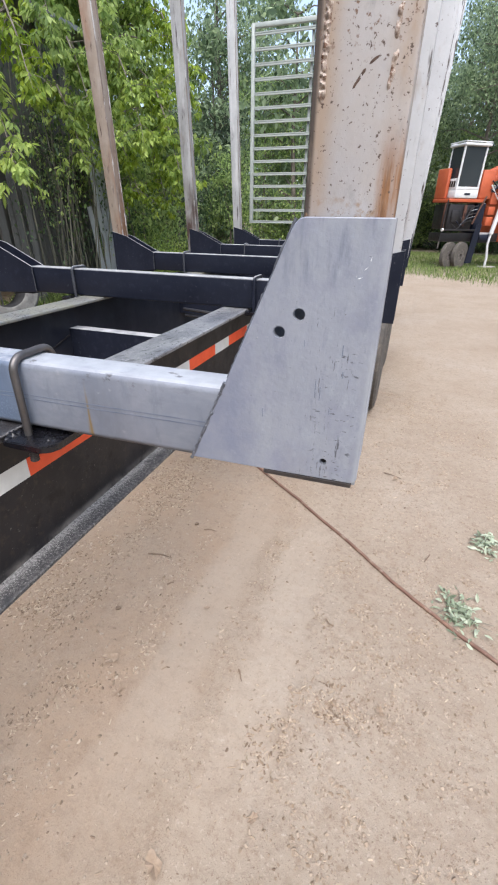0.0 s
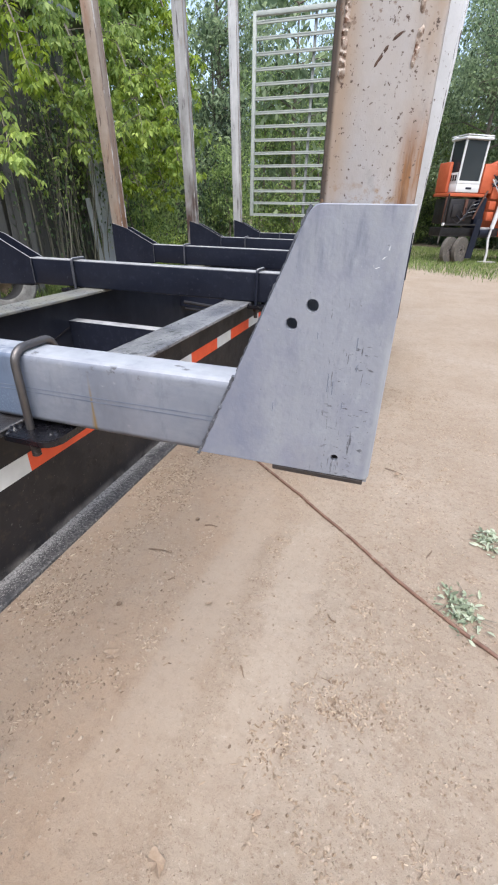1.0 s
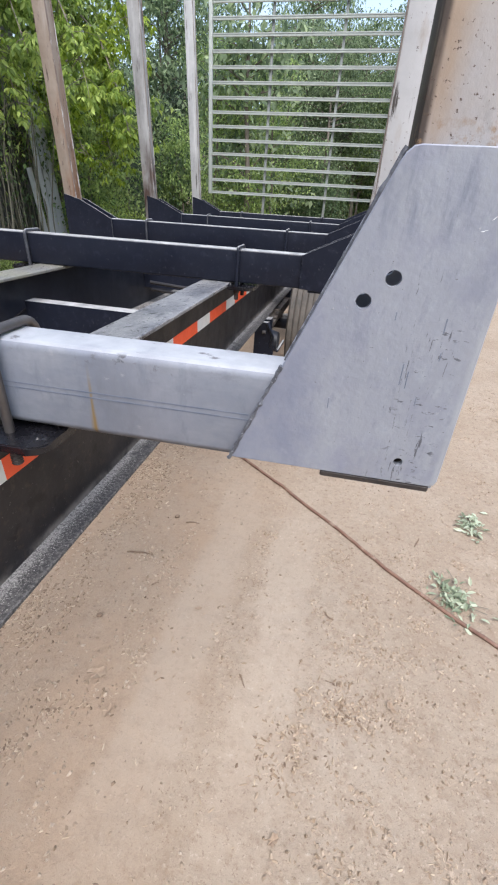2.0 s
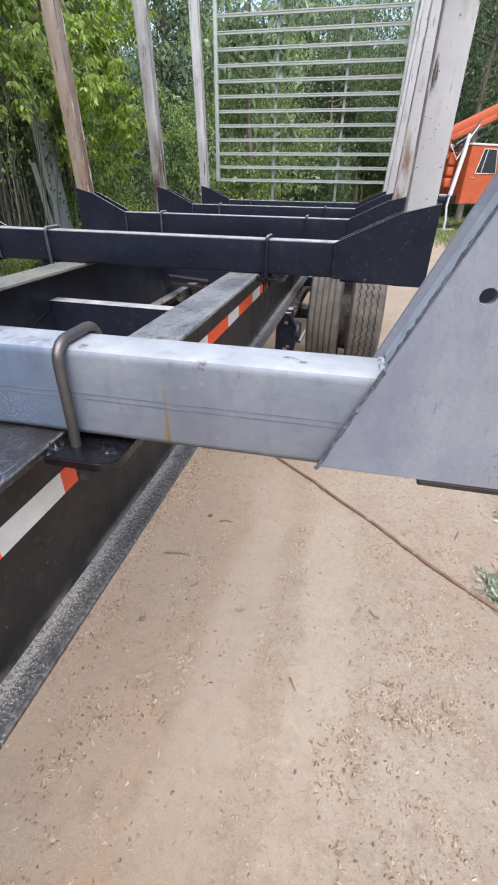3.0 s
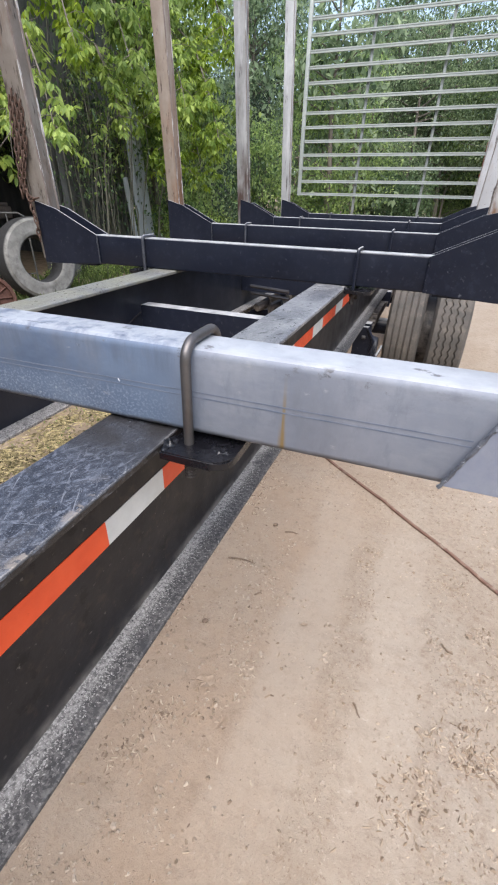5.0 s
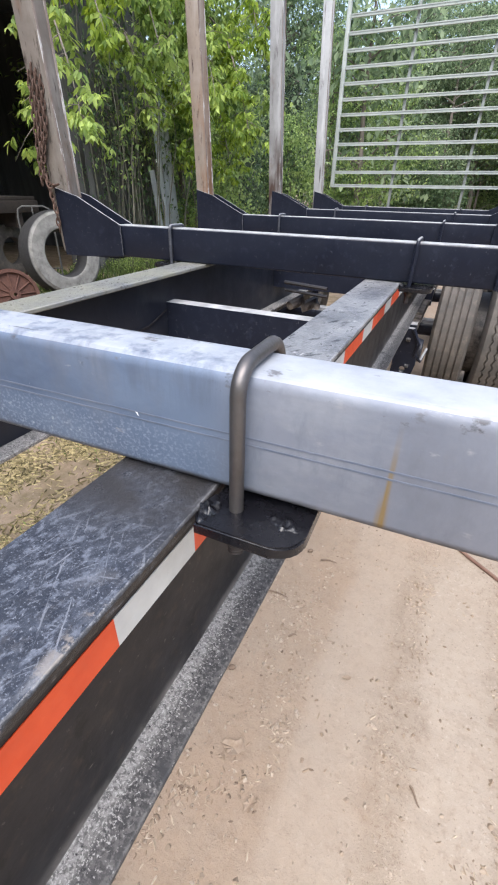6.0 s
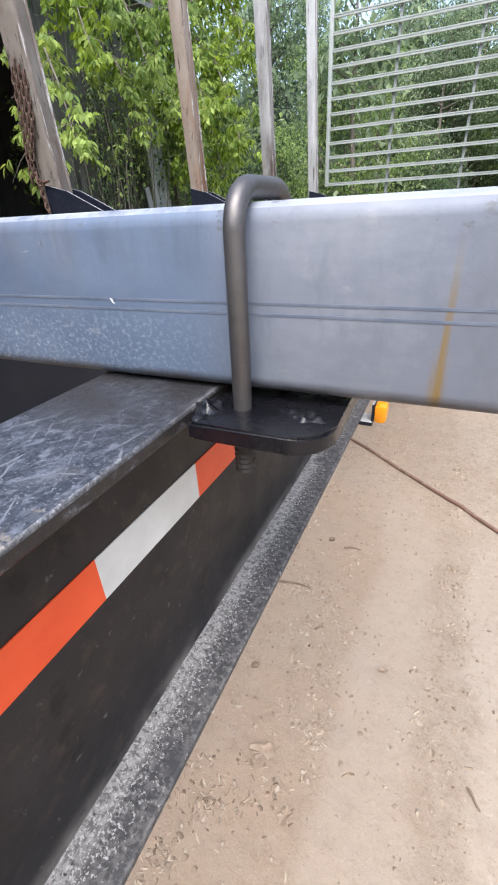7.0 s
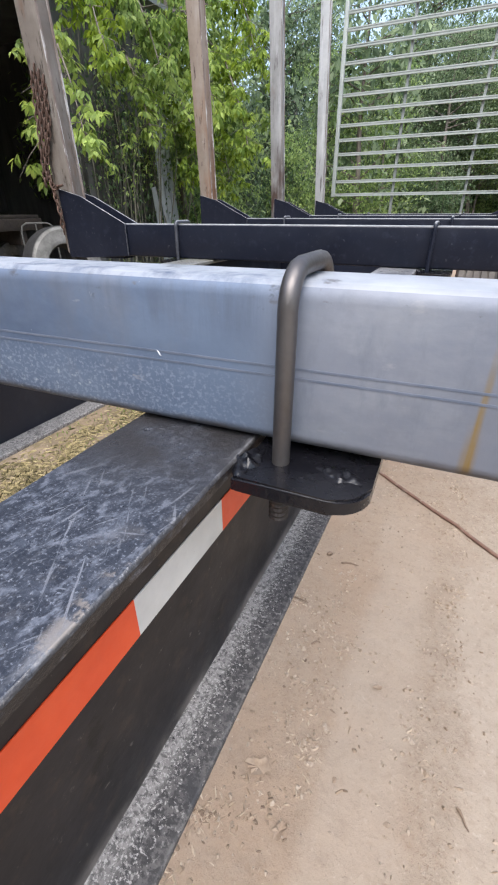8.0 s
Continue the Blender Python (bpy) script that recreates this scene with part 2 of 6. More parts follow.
INNER_WEB = surface("blue_black_web", ((0.010, 0.012, 0.019), (0.018, 0.020, 0.029)), 3.0,
                    [((0.030, 0.033, 0.042), 6.0, 0.52, 0.8, (1, 1, 0.5)), ((0.05, 0.05, 0.055), 60.0, 0.66, 0.74, None)], (0.35, 0.55), 0.0, 0.1, 80.0, 0.4)
FLANGE = surface("dusty_flange", ((0.036, 0.035, 0.037), (0.068, 0.065, 0.066)), 14.0,
                 [((0.285, 0.273, 0.263), 40.0, 0.15, 0.50, (1, 0.4, 1), [("x", -0.620, -0.630)]), ((0.115, 0.110, 0.108), 110.0, 0.47, 0.56, None), ((0.42, 0.405, 0.39), 200.0, 0.575, 0.61, None, [("x", -0.583, -0.610)]), ((0.30, 0.29, 0.28), 95.0, 0.61, 0.66, None),
                  ((0.42, 0.405, 0.39), 260.0, 0.54, 0.59, None, [("x", -0.606, -0.624)]), ((0.025, 0.025, 0.029), 130.0, 0.60, 0.65, None), ((0.04, 0.04, 0.044), 9.0, 0.58, 0.70, None)], (0.6, 0.85), 0.0, 0.5, 150.0)
STAKE_NEW = surface("pale_stake_paint", ((0.432, 0.423, 0.437), (0.534, 0.524, 0.534)), 3.0,
                    [((0.442, 0.386, 0.34), 4.5, 0.50, 0.80, (1, 1, 0.5)), ((0.313, 0.304, 0.313), 30.0, 0.58, 0.75, (1, 1, 0.5)),
                     ((0.423, 0.331, 0.258), 10.0, 0.25, 0.60, (1, 1, 0.4), [("x", 1.190, 1.162)]),
                     ((0.405, 0.304, 0.225), 12.0, 0.35, 0.60, (1, 1, 0.4), [("x", 1.232, 1.262), ("z", 1.60, 1.70)]),
                     ((0.092, 0.074, 0.064), 26.0, 0.15, 0.45, (1, 1, 0.15), [("x", 1.1585, 1.1525)]),
                     ((0.304, 0.156, 0.074), 50.0, 0.34, 0.56, (1, 1, 0.10), [("x", 1.234, 1.252), ("z", 1.645, 1.56)]),
                     ((0.156, 0.074, 0.037), 80.0, 0.48, 0.60, (1, 1, 0.10), [("x", 1.238, 1.254), ("z", 1.615, 1.55)]),
                     ((0.221, 0.11, 0.055), 60.0, 0.52, 0.62, (1, 1, 0.4), [("x", 1.234, 1.250), ("z", 1.70, 1.78)]),
                     ((0.331, 0.212, 0.12), 60.0, 0.52, 0.66, None, [("z", 1.560, 1.53)]),
                     ((0.184, 0.11, 0.074), 120.0, 0.60, 0.64, None, [("z", 1.66, 1.74)]),
                     ((0.11, 0.078, 0.064), 190.0, 0.61, 0.65, None), ((0.12, 0.078, 0.06), 90.0, 0.668, 0.69, None), ((0.294, 0.184, 0.12), 24.0, 0.64, 0.74, None)],
                    (0.45, 0.7), 0.0, 0.25, 70.0)
DARK_RUST = surface("dark_brown_rust", ((0.06, 0.034, 0.025), (0.12, 0.07, 0.05)), 50.0, [], (0.7, 0.9), 0.0, 0.4, 150.0)
CHALK = surface("white_chalk", ((0.62, 0.63, 0.66), (0.72, 0.73, 0.75)), 60.0, [], (0.9, 1.0), 0.0, 0.0)
PALE_WELD = surface("pale_dusty_weld", ((0.036, 0.039, 0.050), (0.085, 0.09, 0.104)), 60.0, [((0.02, 0.02, 0.03), 30.0, 0.55, 0.7, None)], (0.35, 0.6), 0.1, 0.2, 120.0, dust_sheen=((0.45, 0.45, 0.46), 1.0))
GREY_WELD = surface("speckled_grey_weld", ((0.06, 0.064, 0.078), (0.17, 0.182, 0.21)), 90.0, [((0.34, 0.355, 0.39), 120.0, 0.62, 0.68, None), ((0.05, 0.05, 0.06), 100.0, 0.60, 0.66, None)], (0.4, 0.6), 0.2, 0.3, 150.0)
PALE_BEAD = surface("pale_grey_weld", ((0.26, 0.275, 0.31), (0.50, 0.52, 0.56)), 70.0, [((0.08, 0.08, 0.09), 90.0, 0.58, 0.64, None)], (0.4, 0.6), 0.2, 0.3, 150.0)
# lighter copy of the plate steel, with skylight on the slope painted in
CAP = surface("skylit_cap_plate", ((0.36, 0.40, 0.45), (0.46, 0.50, 0.545)), 8.0, [((0.27, 0.30, 0.36), 22.0, 0.52, 0.7, None), ((0.58, 0.61, 0.64), 60.0, 0.60, 0.68, None)], (0.45, 0.65), 0.1, 0.2, 90.0)
# dark-to-pale mottle paints the shading of the lumps, besides rust and paint
SCAR = surface("painted_weld_scar", ((0.15, 0.085, 0.055), (0.60, 0.52, 0.45)), 170.0, [((0.14, 0.07, 0.04), 110.0, 0.54, 0.60, None), ((0.66, 0.62, 0.58), 190.0, 0.60, 0.66, None)], (0.5, 0.7), 0.0, 0.3, 150.0)
STAKE_FLAKE = surface("white_flaking_paint", ((0.449, 0.453, 0.466), (0.546, 0.55, 0.563)), 4.0,
                      [((0.07, 0.062, 0.057), 24.0, 0.63, 0.67, (1, 1, 0.10)), ((0.088, 0.075, 0.066), 34.0, 0.55, 0.60, (1, 1, 0.12), [("x", 1.225, 1.245)]), ((0.264, 0.167, 0.097), 7.0, 0.58, 0.8, (1, 1, 0.3)), ((0.106, 0.079, 0.07), 60.0, 0.64, 0.68, None)], (0.5, 0.75), 0.0, 0.3, 60.0)
STAKE_FOOT = surface("white_paint_with_rusty_foot", ((0.449, 0.453, 0.466), (0.546, 0.55, 0.563)), 4.0,
                     [((0.07, 0.062, 0.057), 24.0, 0.63, 0.67, (1, 1, 0.10)), ((0.229, 0.132, 0.079), 14.0, 0.42, 0.60, (1, 1, 0.3), [("x", 1.235, 1.20), ("z", 1.85, 1.55)]), ((0.264, 0.167, 0.097), 7.0, 0.58, 0.8, (1, 1, 0.3)), ((0.106, 0.079, 0.07), 60.0, 0.64, 0.68, None)], (0.5, 0.75), 0.0, 0.3, 60.0)
LIP = surface("rusty_edge_with_paint", ((0.17, 0.12, 0.095), (0.30, 0.25, 0.22)), 9.0, [((0.56, 0.54, 0.52), 22.0, 0.52, 0.57, (1, 1, 0.2))], (0.6, 0.8), 0.0, 0.3, 80.0)
STAKE_OLD = surface("weathered_stake_paint", ((0.136, 0.114, 0.095), (0.22, 0.191, 0.165)), 5.0,
                    [((0.154, 0.077, 0.04), 2.6, 0.50, 0.62, (1, 1, 0.35)), ((0.29, 0.268, 0.242), 12.0, 0.50, 0.72, (1, 1, 0.15)), ((0.053, 0.04, 0.033), 40.0, 0.58, 0.66, (1, 1, 0.2)), ((0.422, 0.405, 0.387), 30.0, 0.65, 0.70, (1, 1, 0.10))],
                    (0.55, 0.8), 0.0, 0.4, 60.0)
STAKE_RUST = surface("rust_brown_stake_paint", ((0.235, 0.185, 0.145), (0.33, 0.275, 0.228)), 5.0,
                     [((0.235, 0.120, 0.062), 2.4, 0.48, 0.62, (1, 1, 0.3)), ((0.35, 0.315, 0.28), 12.0, 0.53, 0.72, (1, 1, 0.15)), ((0.07, 0.045, 0.035), 40.0, 0.60, 0.67, (1, 1, 0.2)), ((0.48, 0.46, 0.44), 30.0, 0.66, 0.71, (1, 1, 0.10))],
                     (0.55, 0.8), 0.0, 0.4, 60.0)
STAKE_GREY = surface("grey_flaking_paint", ((0.22, 0.22, 0.215), (0.33, 0.33, 0.325)), 5.0,
                     [((0.42, 0.42, 0.42), 14.0, 0.52, 0.70, (1, 1, 0.12)), ((0.06, 0.05, 0.05), 26.0, 0.57, 0.64, (1, 1, 0.08)), ((0.17, 0.10, 0.065), 4.0, 0.58, 0.75, (1, 1, 0.4)), ((0.08, 0.05, 0.04), 8.0, 0.40, 0.6, (1, 1, 0.3), [("z", 2.0, 1.55)])],
                     (0.5, 0.75), 0.0, 0.4, 60.0)
STAKE_PALE = surface("pale_grey_flaking_paint", ((0.34, 0.345, 0.345), (0.45, 0.455, 0.455)), 5.0,
                     [((0.10, 0.09, 0.085), 26.0, 0.58, 0.64, (1, 1, 0.08)), ((0.56, 0.56, 0.56), 14.0, 0.54, 0.70, (1, 1, 0.12)), ((0.22, 0.16, 0.12), 5.0, 0.60, 0.75, (1, 1, 0.4))],
                     (0.5, 0.75), 0.0, 0.4, 60.0)
RUST = surface("rust", ((0.06, 0.026, 0.019), (0.11, 0.048, 0.032)), 30.0, [((0.05, 0.025, 0.018), 60.0, 0.6, 0.75, None)], (0.75, 0.95), 0.0, 0.6, 150.0)
BLACK_SCALE = surface("dark_mill_scale", ((0.020, 0.017, 0.017), (0.045, 0.036, 0.033)), 30.0, [((0.12, 0.075, 0.05), 50.0, 0.6, 0.72, None)], (0.5, 0.7), 0.0, 0.3, 120.0)
ROD = surface("brown_grey_rod", ((0.115, 0.106, 0.104), (0.18, 0.168, 0.165)), 12.0, [((0.4, 0.39, 0.38), 30.0, 0.65, 0.8, (1, 1, 0.3)), ((0.10, 0.085, 0.075), 18.0, 0.55, 0.75, (1, 1, 0.3))], (0.40, 0.56), 0.8, 0.14, 150.0)
RED = surface("red_reflective_film", ((0.78, 0.080, 0.018), (0.86, 0.10, 0.024)), 20.0, [((0.45, 0.05, 0.02), 60.0, 0.68, 0.75, None)], (0.3, 0.45), 0.0, 0.03, 300.0)
WHITE = surface("white_reflective_film", ((0.60, 0.60, 0.58), (0.70, 0.70, 0.68)), 20.0, [((0.35, 0.34, 0.32), 60.0, 0.68, 0.76, None)], (0.3, 0.45), 0.0, 0.03, 300.0)
GRATE = surface("chalky_white_bar_paint", ((0.344, 0.377, 0.353), (0.443, 0.476, 0.443)), 4.0, [((0.18, 0.189, 0.164), 30.0, 0.58, 0.72, None)], (0.5, 0.7), 0.0, 0.2, 90.0)
# darker copy of the bar colour for the uprights behind
GRATE_BACK = surface("dull_grey_upright", ((0.20, 0.22, 0.205), (0.28, 0.30, 0.28)), 4.0, [((0.12, 0.125, 0.11), 30.0, 0.58, 0.72, None)], (0.5, 0.7), 0.0, 0.2, 90.0)
RUBBER = surface("dusty_tyre_rubber", ((0.06, 0.055, 0.05), (0.12, 0.105, 0.09)), 8.0, [((0.2, 0.17, 0.135), 14.0, 0.55, 0.8, None)], (0.75, 0.95), 0.0, 0.4, 90.0)
BLEACHED = surface("bleached_sidewall", ((0.17, 0.167, 0.155), (0.27, 0.262, 0.245)), 6.0, [((0.13, 0.125, 0.115), 14.0, 0.45, 0.7, None), ((0.022, 0.022, 0.023), 10.0, 0.0, 0.12, None, [("x", 0.150, 0.135)])], (0.75, 0.95), 0.0, 0.4, 60.0)
RIM = surface("dirty_wheel_rim", ((0.25, 0.24, 0.22), (0.4, 0.38, 0.35)), 9.0, [((0.12, 0.07, 0.04), 14.0, 0.58, 0.75, None)], (0.5, 0.75), 0.2, 0.2, 90.0)
ORANGE = surface("orange_machine_paint", ((0.39, 0.075, 0.03), (0.48, 0.108, 0.043)), 3.0, [((0.25, 0.07, 0.03), 8.0, 0.62, 0.8, None)], (0.4, 0.6), 0.0, 0.1, 60.0)
CABWHITE = surface("white_cab_paint", ((0.56, 0.56, 0.56), (0.66, 0.66, 0.66)), 3.0, [((0.4, 0.37, 0.33), 8.0, 0.64, 0.8, None)], (0.4, 0.6), 0.0, 0.05, 60.0)
AMBER = surface("amber_lens", ((0.85, 0.30, 0.01), (0.95, 0.38, 0.02)), 30.0, [], (0.15, 0.25), 0.0, 0.0)
HOSE = surface("brown_rubber_hose", ((0.14, 0.075, 0.055), (0.22, 0.125, 0.09)), 12.0, [((0.36, 0.29, 0.23), 18.0, 0.55, 0.75, None)], (0.6, 0.85), 0.0, 0.2, 120.0)
BARK = surface("grey_brown_bark", ((0.09, 0.075, 0.06), (0.20, 0.17, 0.145)), 8.0, [((0.27, 0.27, 0.24), 5.0, 0.6, 0.75, None)], (0.8, 0.95), 0.0, 0.8, 25.0, stretch=(1, 1, 0.25))
# near-black timber: the shed's inner gloom is painted into its colour
SHADED_TIMBER = surface("shaded_old_timber", ((0.022, 0.017, 0.014), (0.045, 0.034, 0.027)), 8.0, [((0.08, 0.05, 0.035), 14.0, 0.6, 0.75, None)], (0.8, 0.95), 0.0, 0.3, 60.0)
STEM = surface("grey_green_stem", ((0.10, 0.10, 0.075), (0.19, 0.18, 0.14)), 6.0, [], (0.7, 0.9), 0.0, 0.3, 40.0)
SHEET = surface("grey_corrugated_metal", ((0.20, 0.21, 0.21), (0.30, 0.31, 0.31)), 2.0, [((0.13, 0.09, 0.06), 4.0, 0.6, 0.8, (1, 1, 0.3))], (0.45, 0.65), 0.4, 0.15, 40.0)
PALE_SHEET = surface("pale_galvanised_sheet", ((0.52, 0.56, 0.59), (0.66, 0.70, 0.72)), 3.0, [((0.2, 0.17, 0.14), 5.0, 0.58, 0.75, (1, 1, 0.3))], (0.4, 0.6), 0.3, 0.1, 40.0)
BOARD = surface("grey_weathered_board", ((0.065, 0.065, 0.062), (0.13, 0.128, 0.122)), 5.0, [((0.05, 0.045, 0.04), 9.0, 0.58, 0.75, (1, 1, 0.1))], (0.8, 0.95), 0.0, 0.4, 60.0, stretch=(1, 1, 0.15), vary=0.25)
CHIP = crumb_material("pale_wood_chip", (0.26, 0.19, 0.13), (0.50, 0.41, 0.31))
DRY = surface("dry_leaf", ((0.24, 0.17, 0.115), (0.36, 0.275, 0.20)), 30.0, [], (0.8, 0.95), 0.0, 0.1, 200.0)
CLOD = crumb_material("crumbly_brown_dirt", (0.25, 0.187, 0.132), (0.42, 0.345, 0.27))
STRAW = crumb_material("yellow_straw", (0.05, 0.043, 0.02), (0.52, 0.43, 0.23))
TWIG_BITS = crumb_material("bark_crumb", (0.15, 0.105, 0.075), (0.34, 0.26, 0.19))
TWIG = surface("brown_twig", ((0.12, 0.08, 0.055), (0.24, 0.17, 0.12)), 40.0, [], (0.8, 0.95), 0.0, 0.0)
PEBBLE = crumb_material("tan_pebble", (0.22, 0.165, 0.12), (0.44, 0.37, 0.30))
LEAF = leaf_material("maple_leaf", (0.16, 0.25, 0.08), (0.43, 0.54, 0.19), 0.6)
# greyed and paled: a hazy veil painted into the far crowns
LEAF_HAZED = leaf_material("hazed_forest_leaf", (0.115, 0.170, 0.098), (0.32, 0.40, 0.235), 0.6)
LEAF_BRIGHT = leaf_material("young_leaf", (0.16, 0.25, 0.05), (0.42, 0.53, 0.13), 0.55)
LEAF_MID = leaf_material("green_leaf", (0.15, 0.235, 0.09), (0.38, 0.49, 0.19), 0.6)
# darker leaf copy: shade painted into the undergrowth and most saplings
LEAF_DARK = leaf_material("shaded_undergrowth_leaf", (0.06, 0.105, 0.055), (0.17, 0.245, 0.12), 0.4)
NEEDLE = leaf_material("spruce_needle", (0.025, 0.045, 0.03), (0.055, 0.085, 0.05), 0.15)
WEEDY = leaf_material("dark_weed_blade", (0.055, 0.09, 0.03), (0.16, 0.21, 0.075), 0.3)
GRASS = leaf_material("grass_blade", (0.09, 0.145, 0.04), (0.26, 0.34, 0.11), 0.3)
WILT = leaf_material("wilted_weed", (0.25, 0.30, 0.20), (0.50, 0.545, 0.42), 0.2)

GLASS = bpy.data.materials.new("dark_cab_glass")
GLASS.use_nodes = True
gb = GLASS.node_tree.nodes["Principled BSDF"]
gb.inputs["Base Color"].default_value, gb.inputs["Roughness"].default_value = (0.03, 0.035, 0.04, 1), 0.08


def ground_material():
    mat = bpy.data.materials.new("sandy_yard_dirt")
    mat.use_nodes = True
    t = mat.node_tree
    bsdf = t.nodes["Principled BSDF"]
    coords = t.nodes.new("ShaderNodeTexCoord").outputs["Object"]
    col = ramp(t, noise_of(t, coords, 0.9, 6.0, 0.6), [(0.3, (0.292, 0.230, 0.172)), (0.5, (0.336, 0.274, 0.212)), (0.7, (0.362, 0.303, 0.243))])
    f = ramp(t, noise_of(t, coords, 5.0, 8.0, 0.75), [(0.48, grey(0)), (0.70, grey(0.5))])
    col = blend(t, f, col, (0.26, 0.19, 0.138))
    f = ramp(t, noise_of(t, coords, 38.0, 6.0, 0.75), [(0.52, grey(0)), (0.66, grey(0.65))])
    col = blend(t, f, col, (0.215, 0.155, 0.11))
    f = ramp(t, noise_of(t, coords, 80.0, 4.0, 0.7), [(0.58, grey(0)), (0.68, grey(0.45))])
    col = blend(t, f, col, (0.53, 0.46, 0.38))
    f = ramp(t, noise_of(t, coords, 130.0, 3.0, 0.6), [(0.61, grey(0)), (0.69, grey(0.75))])
    col = blend(t, f, col, (0.17, 0.12, 0.085))
    f = product(t, ramp(t, noise_of(t, coords, 2.4, 6.0, 0.7), [(0.32, grey(0.20)), (0.60, grey(0.85))]), region_mask(t, coords, [("x", 0.0, -0.65)]))
    col = blend(t, f, col, (0.336, 0.244, 0.171))
    f = ramp(t, noise_of(t, coords, 16.0, 8.0, 0.8), [(0.50, grey(0)), (0.68, grey(0.55))])
    col = blend(t, f, col, (0.225, 0.165, 0.118))
    drift = node(t, "ShaderNodeTexNoise", Scale=1.1, Detail=5.0)
    t.links.new(coords, drift.inputs["Vector"])
    swayed = t.nodes.new("ShaderNodeVectorMath")
    swayed.operation = "MULTIPLY_ADD"
    swayed.inputs[1].default_value, swayed.inputs[2].default_value = (1.2, 0, 0), (-0.6, 0, 0)
    t.links.new(drift.outputs["Color"], swayed.inputs[0])
    t.links.new(coords, swayed.inputs[2])
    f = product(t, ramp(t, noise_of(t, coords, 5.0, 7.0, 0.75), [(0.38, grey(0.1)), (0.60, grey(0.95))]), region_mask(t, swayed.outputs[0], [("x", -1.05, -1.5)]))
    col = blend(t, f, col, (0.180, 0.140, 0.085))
    n3 = node(t, "ShaderNodeTexNoise", Scale=3.0, Detail=6.0)
    t.links.new(coords, n3.inputs["Vector"])
    sway = t.nodes.new("ShaderNodeVectorMath")
    sway.operation = "SUBTRACT"
    sway.inputs[1].default_value = (0.5, 0.5, 0.5)
    t.links.new(n3.outputs["Color"], sway.inputs[0])
    wob = t.nodes.new("ShaderNodeVectorMath")
    wob.operation = "MULTIPLY_ADD"
    wob.inputs[1].default_value = (0.16, 0.5, 0.0)
    t.links.new(sway.outputs[0], wob.inputs[0])
    t.links.new(coords, wob.inputs[2])
    rolled = None
    for lo, hi in TRACKS:
        m = region_mask(t, wob.outputs[0], [("x", lo - 0.025, lo + 0.025), ("x", hi + 0.05, hi - 0.03), ("y", 3.0, 2.4), ("y", 0.9, 1.7)])
        if rolled is None:
            rolled = m
        else:
            add = t.nodes.new("ShaderNodeMath")
            add.operation = "ADD"
            t.links.new(rolled, add.inputs[0])
            t.links.new(m, add.inputs[1])
            rolled = add.outputs[0]
    part_of = t.nodes.new("ShaderNodeMath")
    part_of.operation = "MULTIPLY"
    part_of.inputs[1].default_value = 0.34
    t.links.new(rolled, part_of.inputs[0])
    col = blend(t, part_of.outputs[0], col, (0.378, 0.318, 0.256))
    t.links.new(col, bsdf.inputs["Base Color"])
    bsdf.inputs["Roughness"].default_value = 0.95
    bsdf.inputs["Specular IOR Level"].default_value = 0.2
    b1 = node(t, "ShaderNodeBump", Distance=0.02)
    strength = t.nodes.new("ShaderNodeMapRange")
    strength.inputs[3].default_value, strength.inputs[4].default_value = 0.55, 0.25
    t.links.new(rolled, strength.inputs[0])
    t.links.new(strength.outputs[0], b1.inputs["Strength"])
    t.links.new(noise_of(t, coords, 20.0, 10.0, 0.75), b1.inputs["Height"])
    b2 = node(t, "ShaderNodeBump", Strength=0.5, Distance=0.005)
    t.links.new(noise_of(t, coords, 85.0, 6.0, 0.7), b2.inputs["Height"])
    t.links.new(b1.outputs[0], b2.inputs["Normal"])
    t.links.new(b2.outputs[0], bsdf.inputs["Normal"])
    return mat


TRACKS = ((-0.50, -0.30), (-0.165, 0.025))
DIRT = ground_material()


# ---- building helpers ----
def thing(name, m=None, label="", category="", group="", kind=""):
    ob = new(name)
    ob.empty_display_size = 0.1
    if m is not None:
        ob.matrix_basis = m
    return tagged(ob, label, category, group, kind)


def mesh_of(name, bm, material, smooth=False):
    bmesh.ops.recalc_face_normals(bm, faces=bm.faces)
    me = bpy.data.meshes.new(name)
    bm.to_mesh(me)
    bm.free()
    me.materials.append(material)
    if smooth:
        me.polygons.foreach_set("use_smooth", [True] * len(me.polygons))
        me.set_sharp_from_angle(angle=radians(40))
    return me


def part(name, bm, material, parent=None, label="", smooth=True):
    ob = new(name, bm if isinstance(bm, bpy.types.Mesh) else mesh_of(name, bm, material, smooth))
    ob.parent = parent
    return tagged(ob, label)


def raw_mesh(name, verts, faces, material):
    me = bpy.data.meshes.new(name)
    me.from_pydata([tuple(v) for v in verts], [], faces)
    me.materials.append(material)
    return me


def box(x0, x1, y0, y1, z0, z1, bevel=0.0, segments=2, bm=None):
    bm = bm or bmesh.new()
    m = Matrix.Translation(((x0 + x1) / 2, (y0 + y1) / 2, (z0 + z1) / 2)) @ Matrix.Diagonal((x1 - x0, y1 - y0, z1 - z0, 1))
    made = bmesh.ops.create_cube(bm, size=1, matrix=m)["verts"]
    if bevel:
        edges = {e for v in made for e in v.link_edges}
        bmesh.ops.bevel(bm, geom=list(edges), offset=bevel, segments=segments, affect="EDGES", profile=0.5)
    return bm


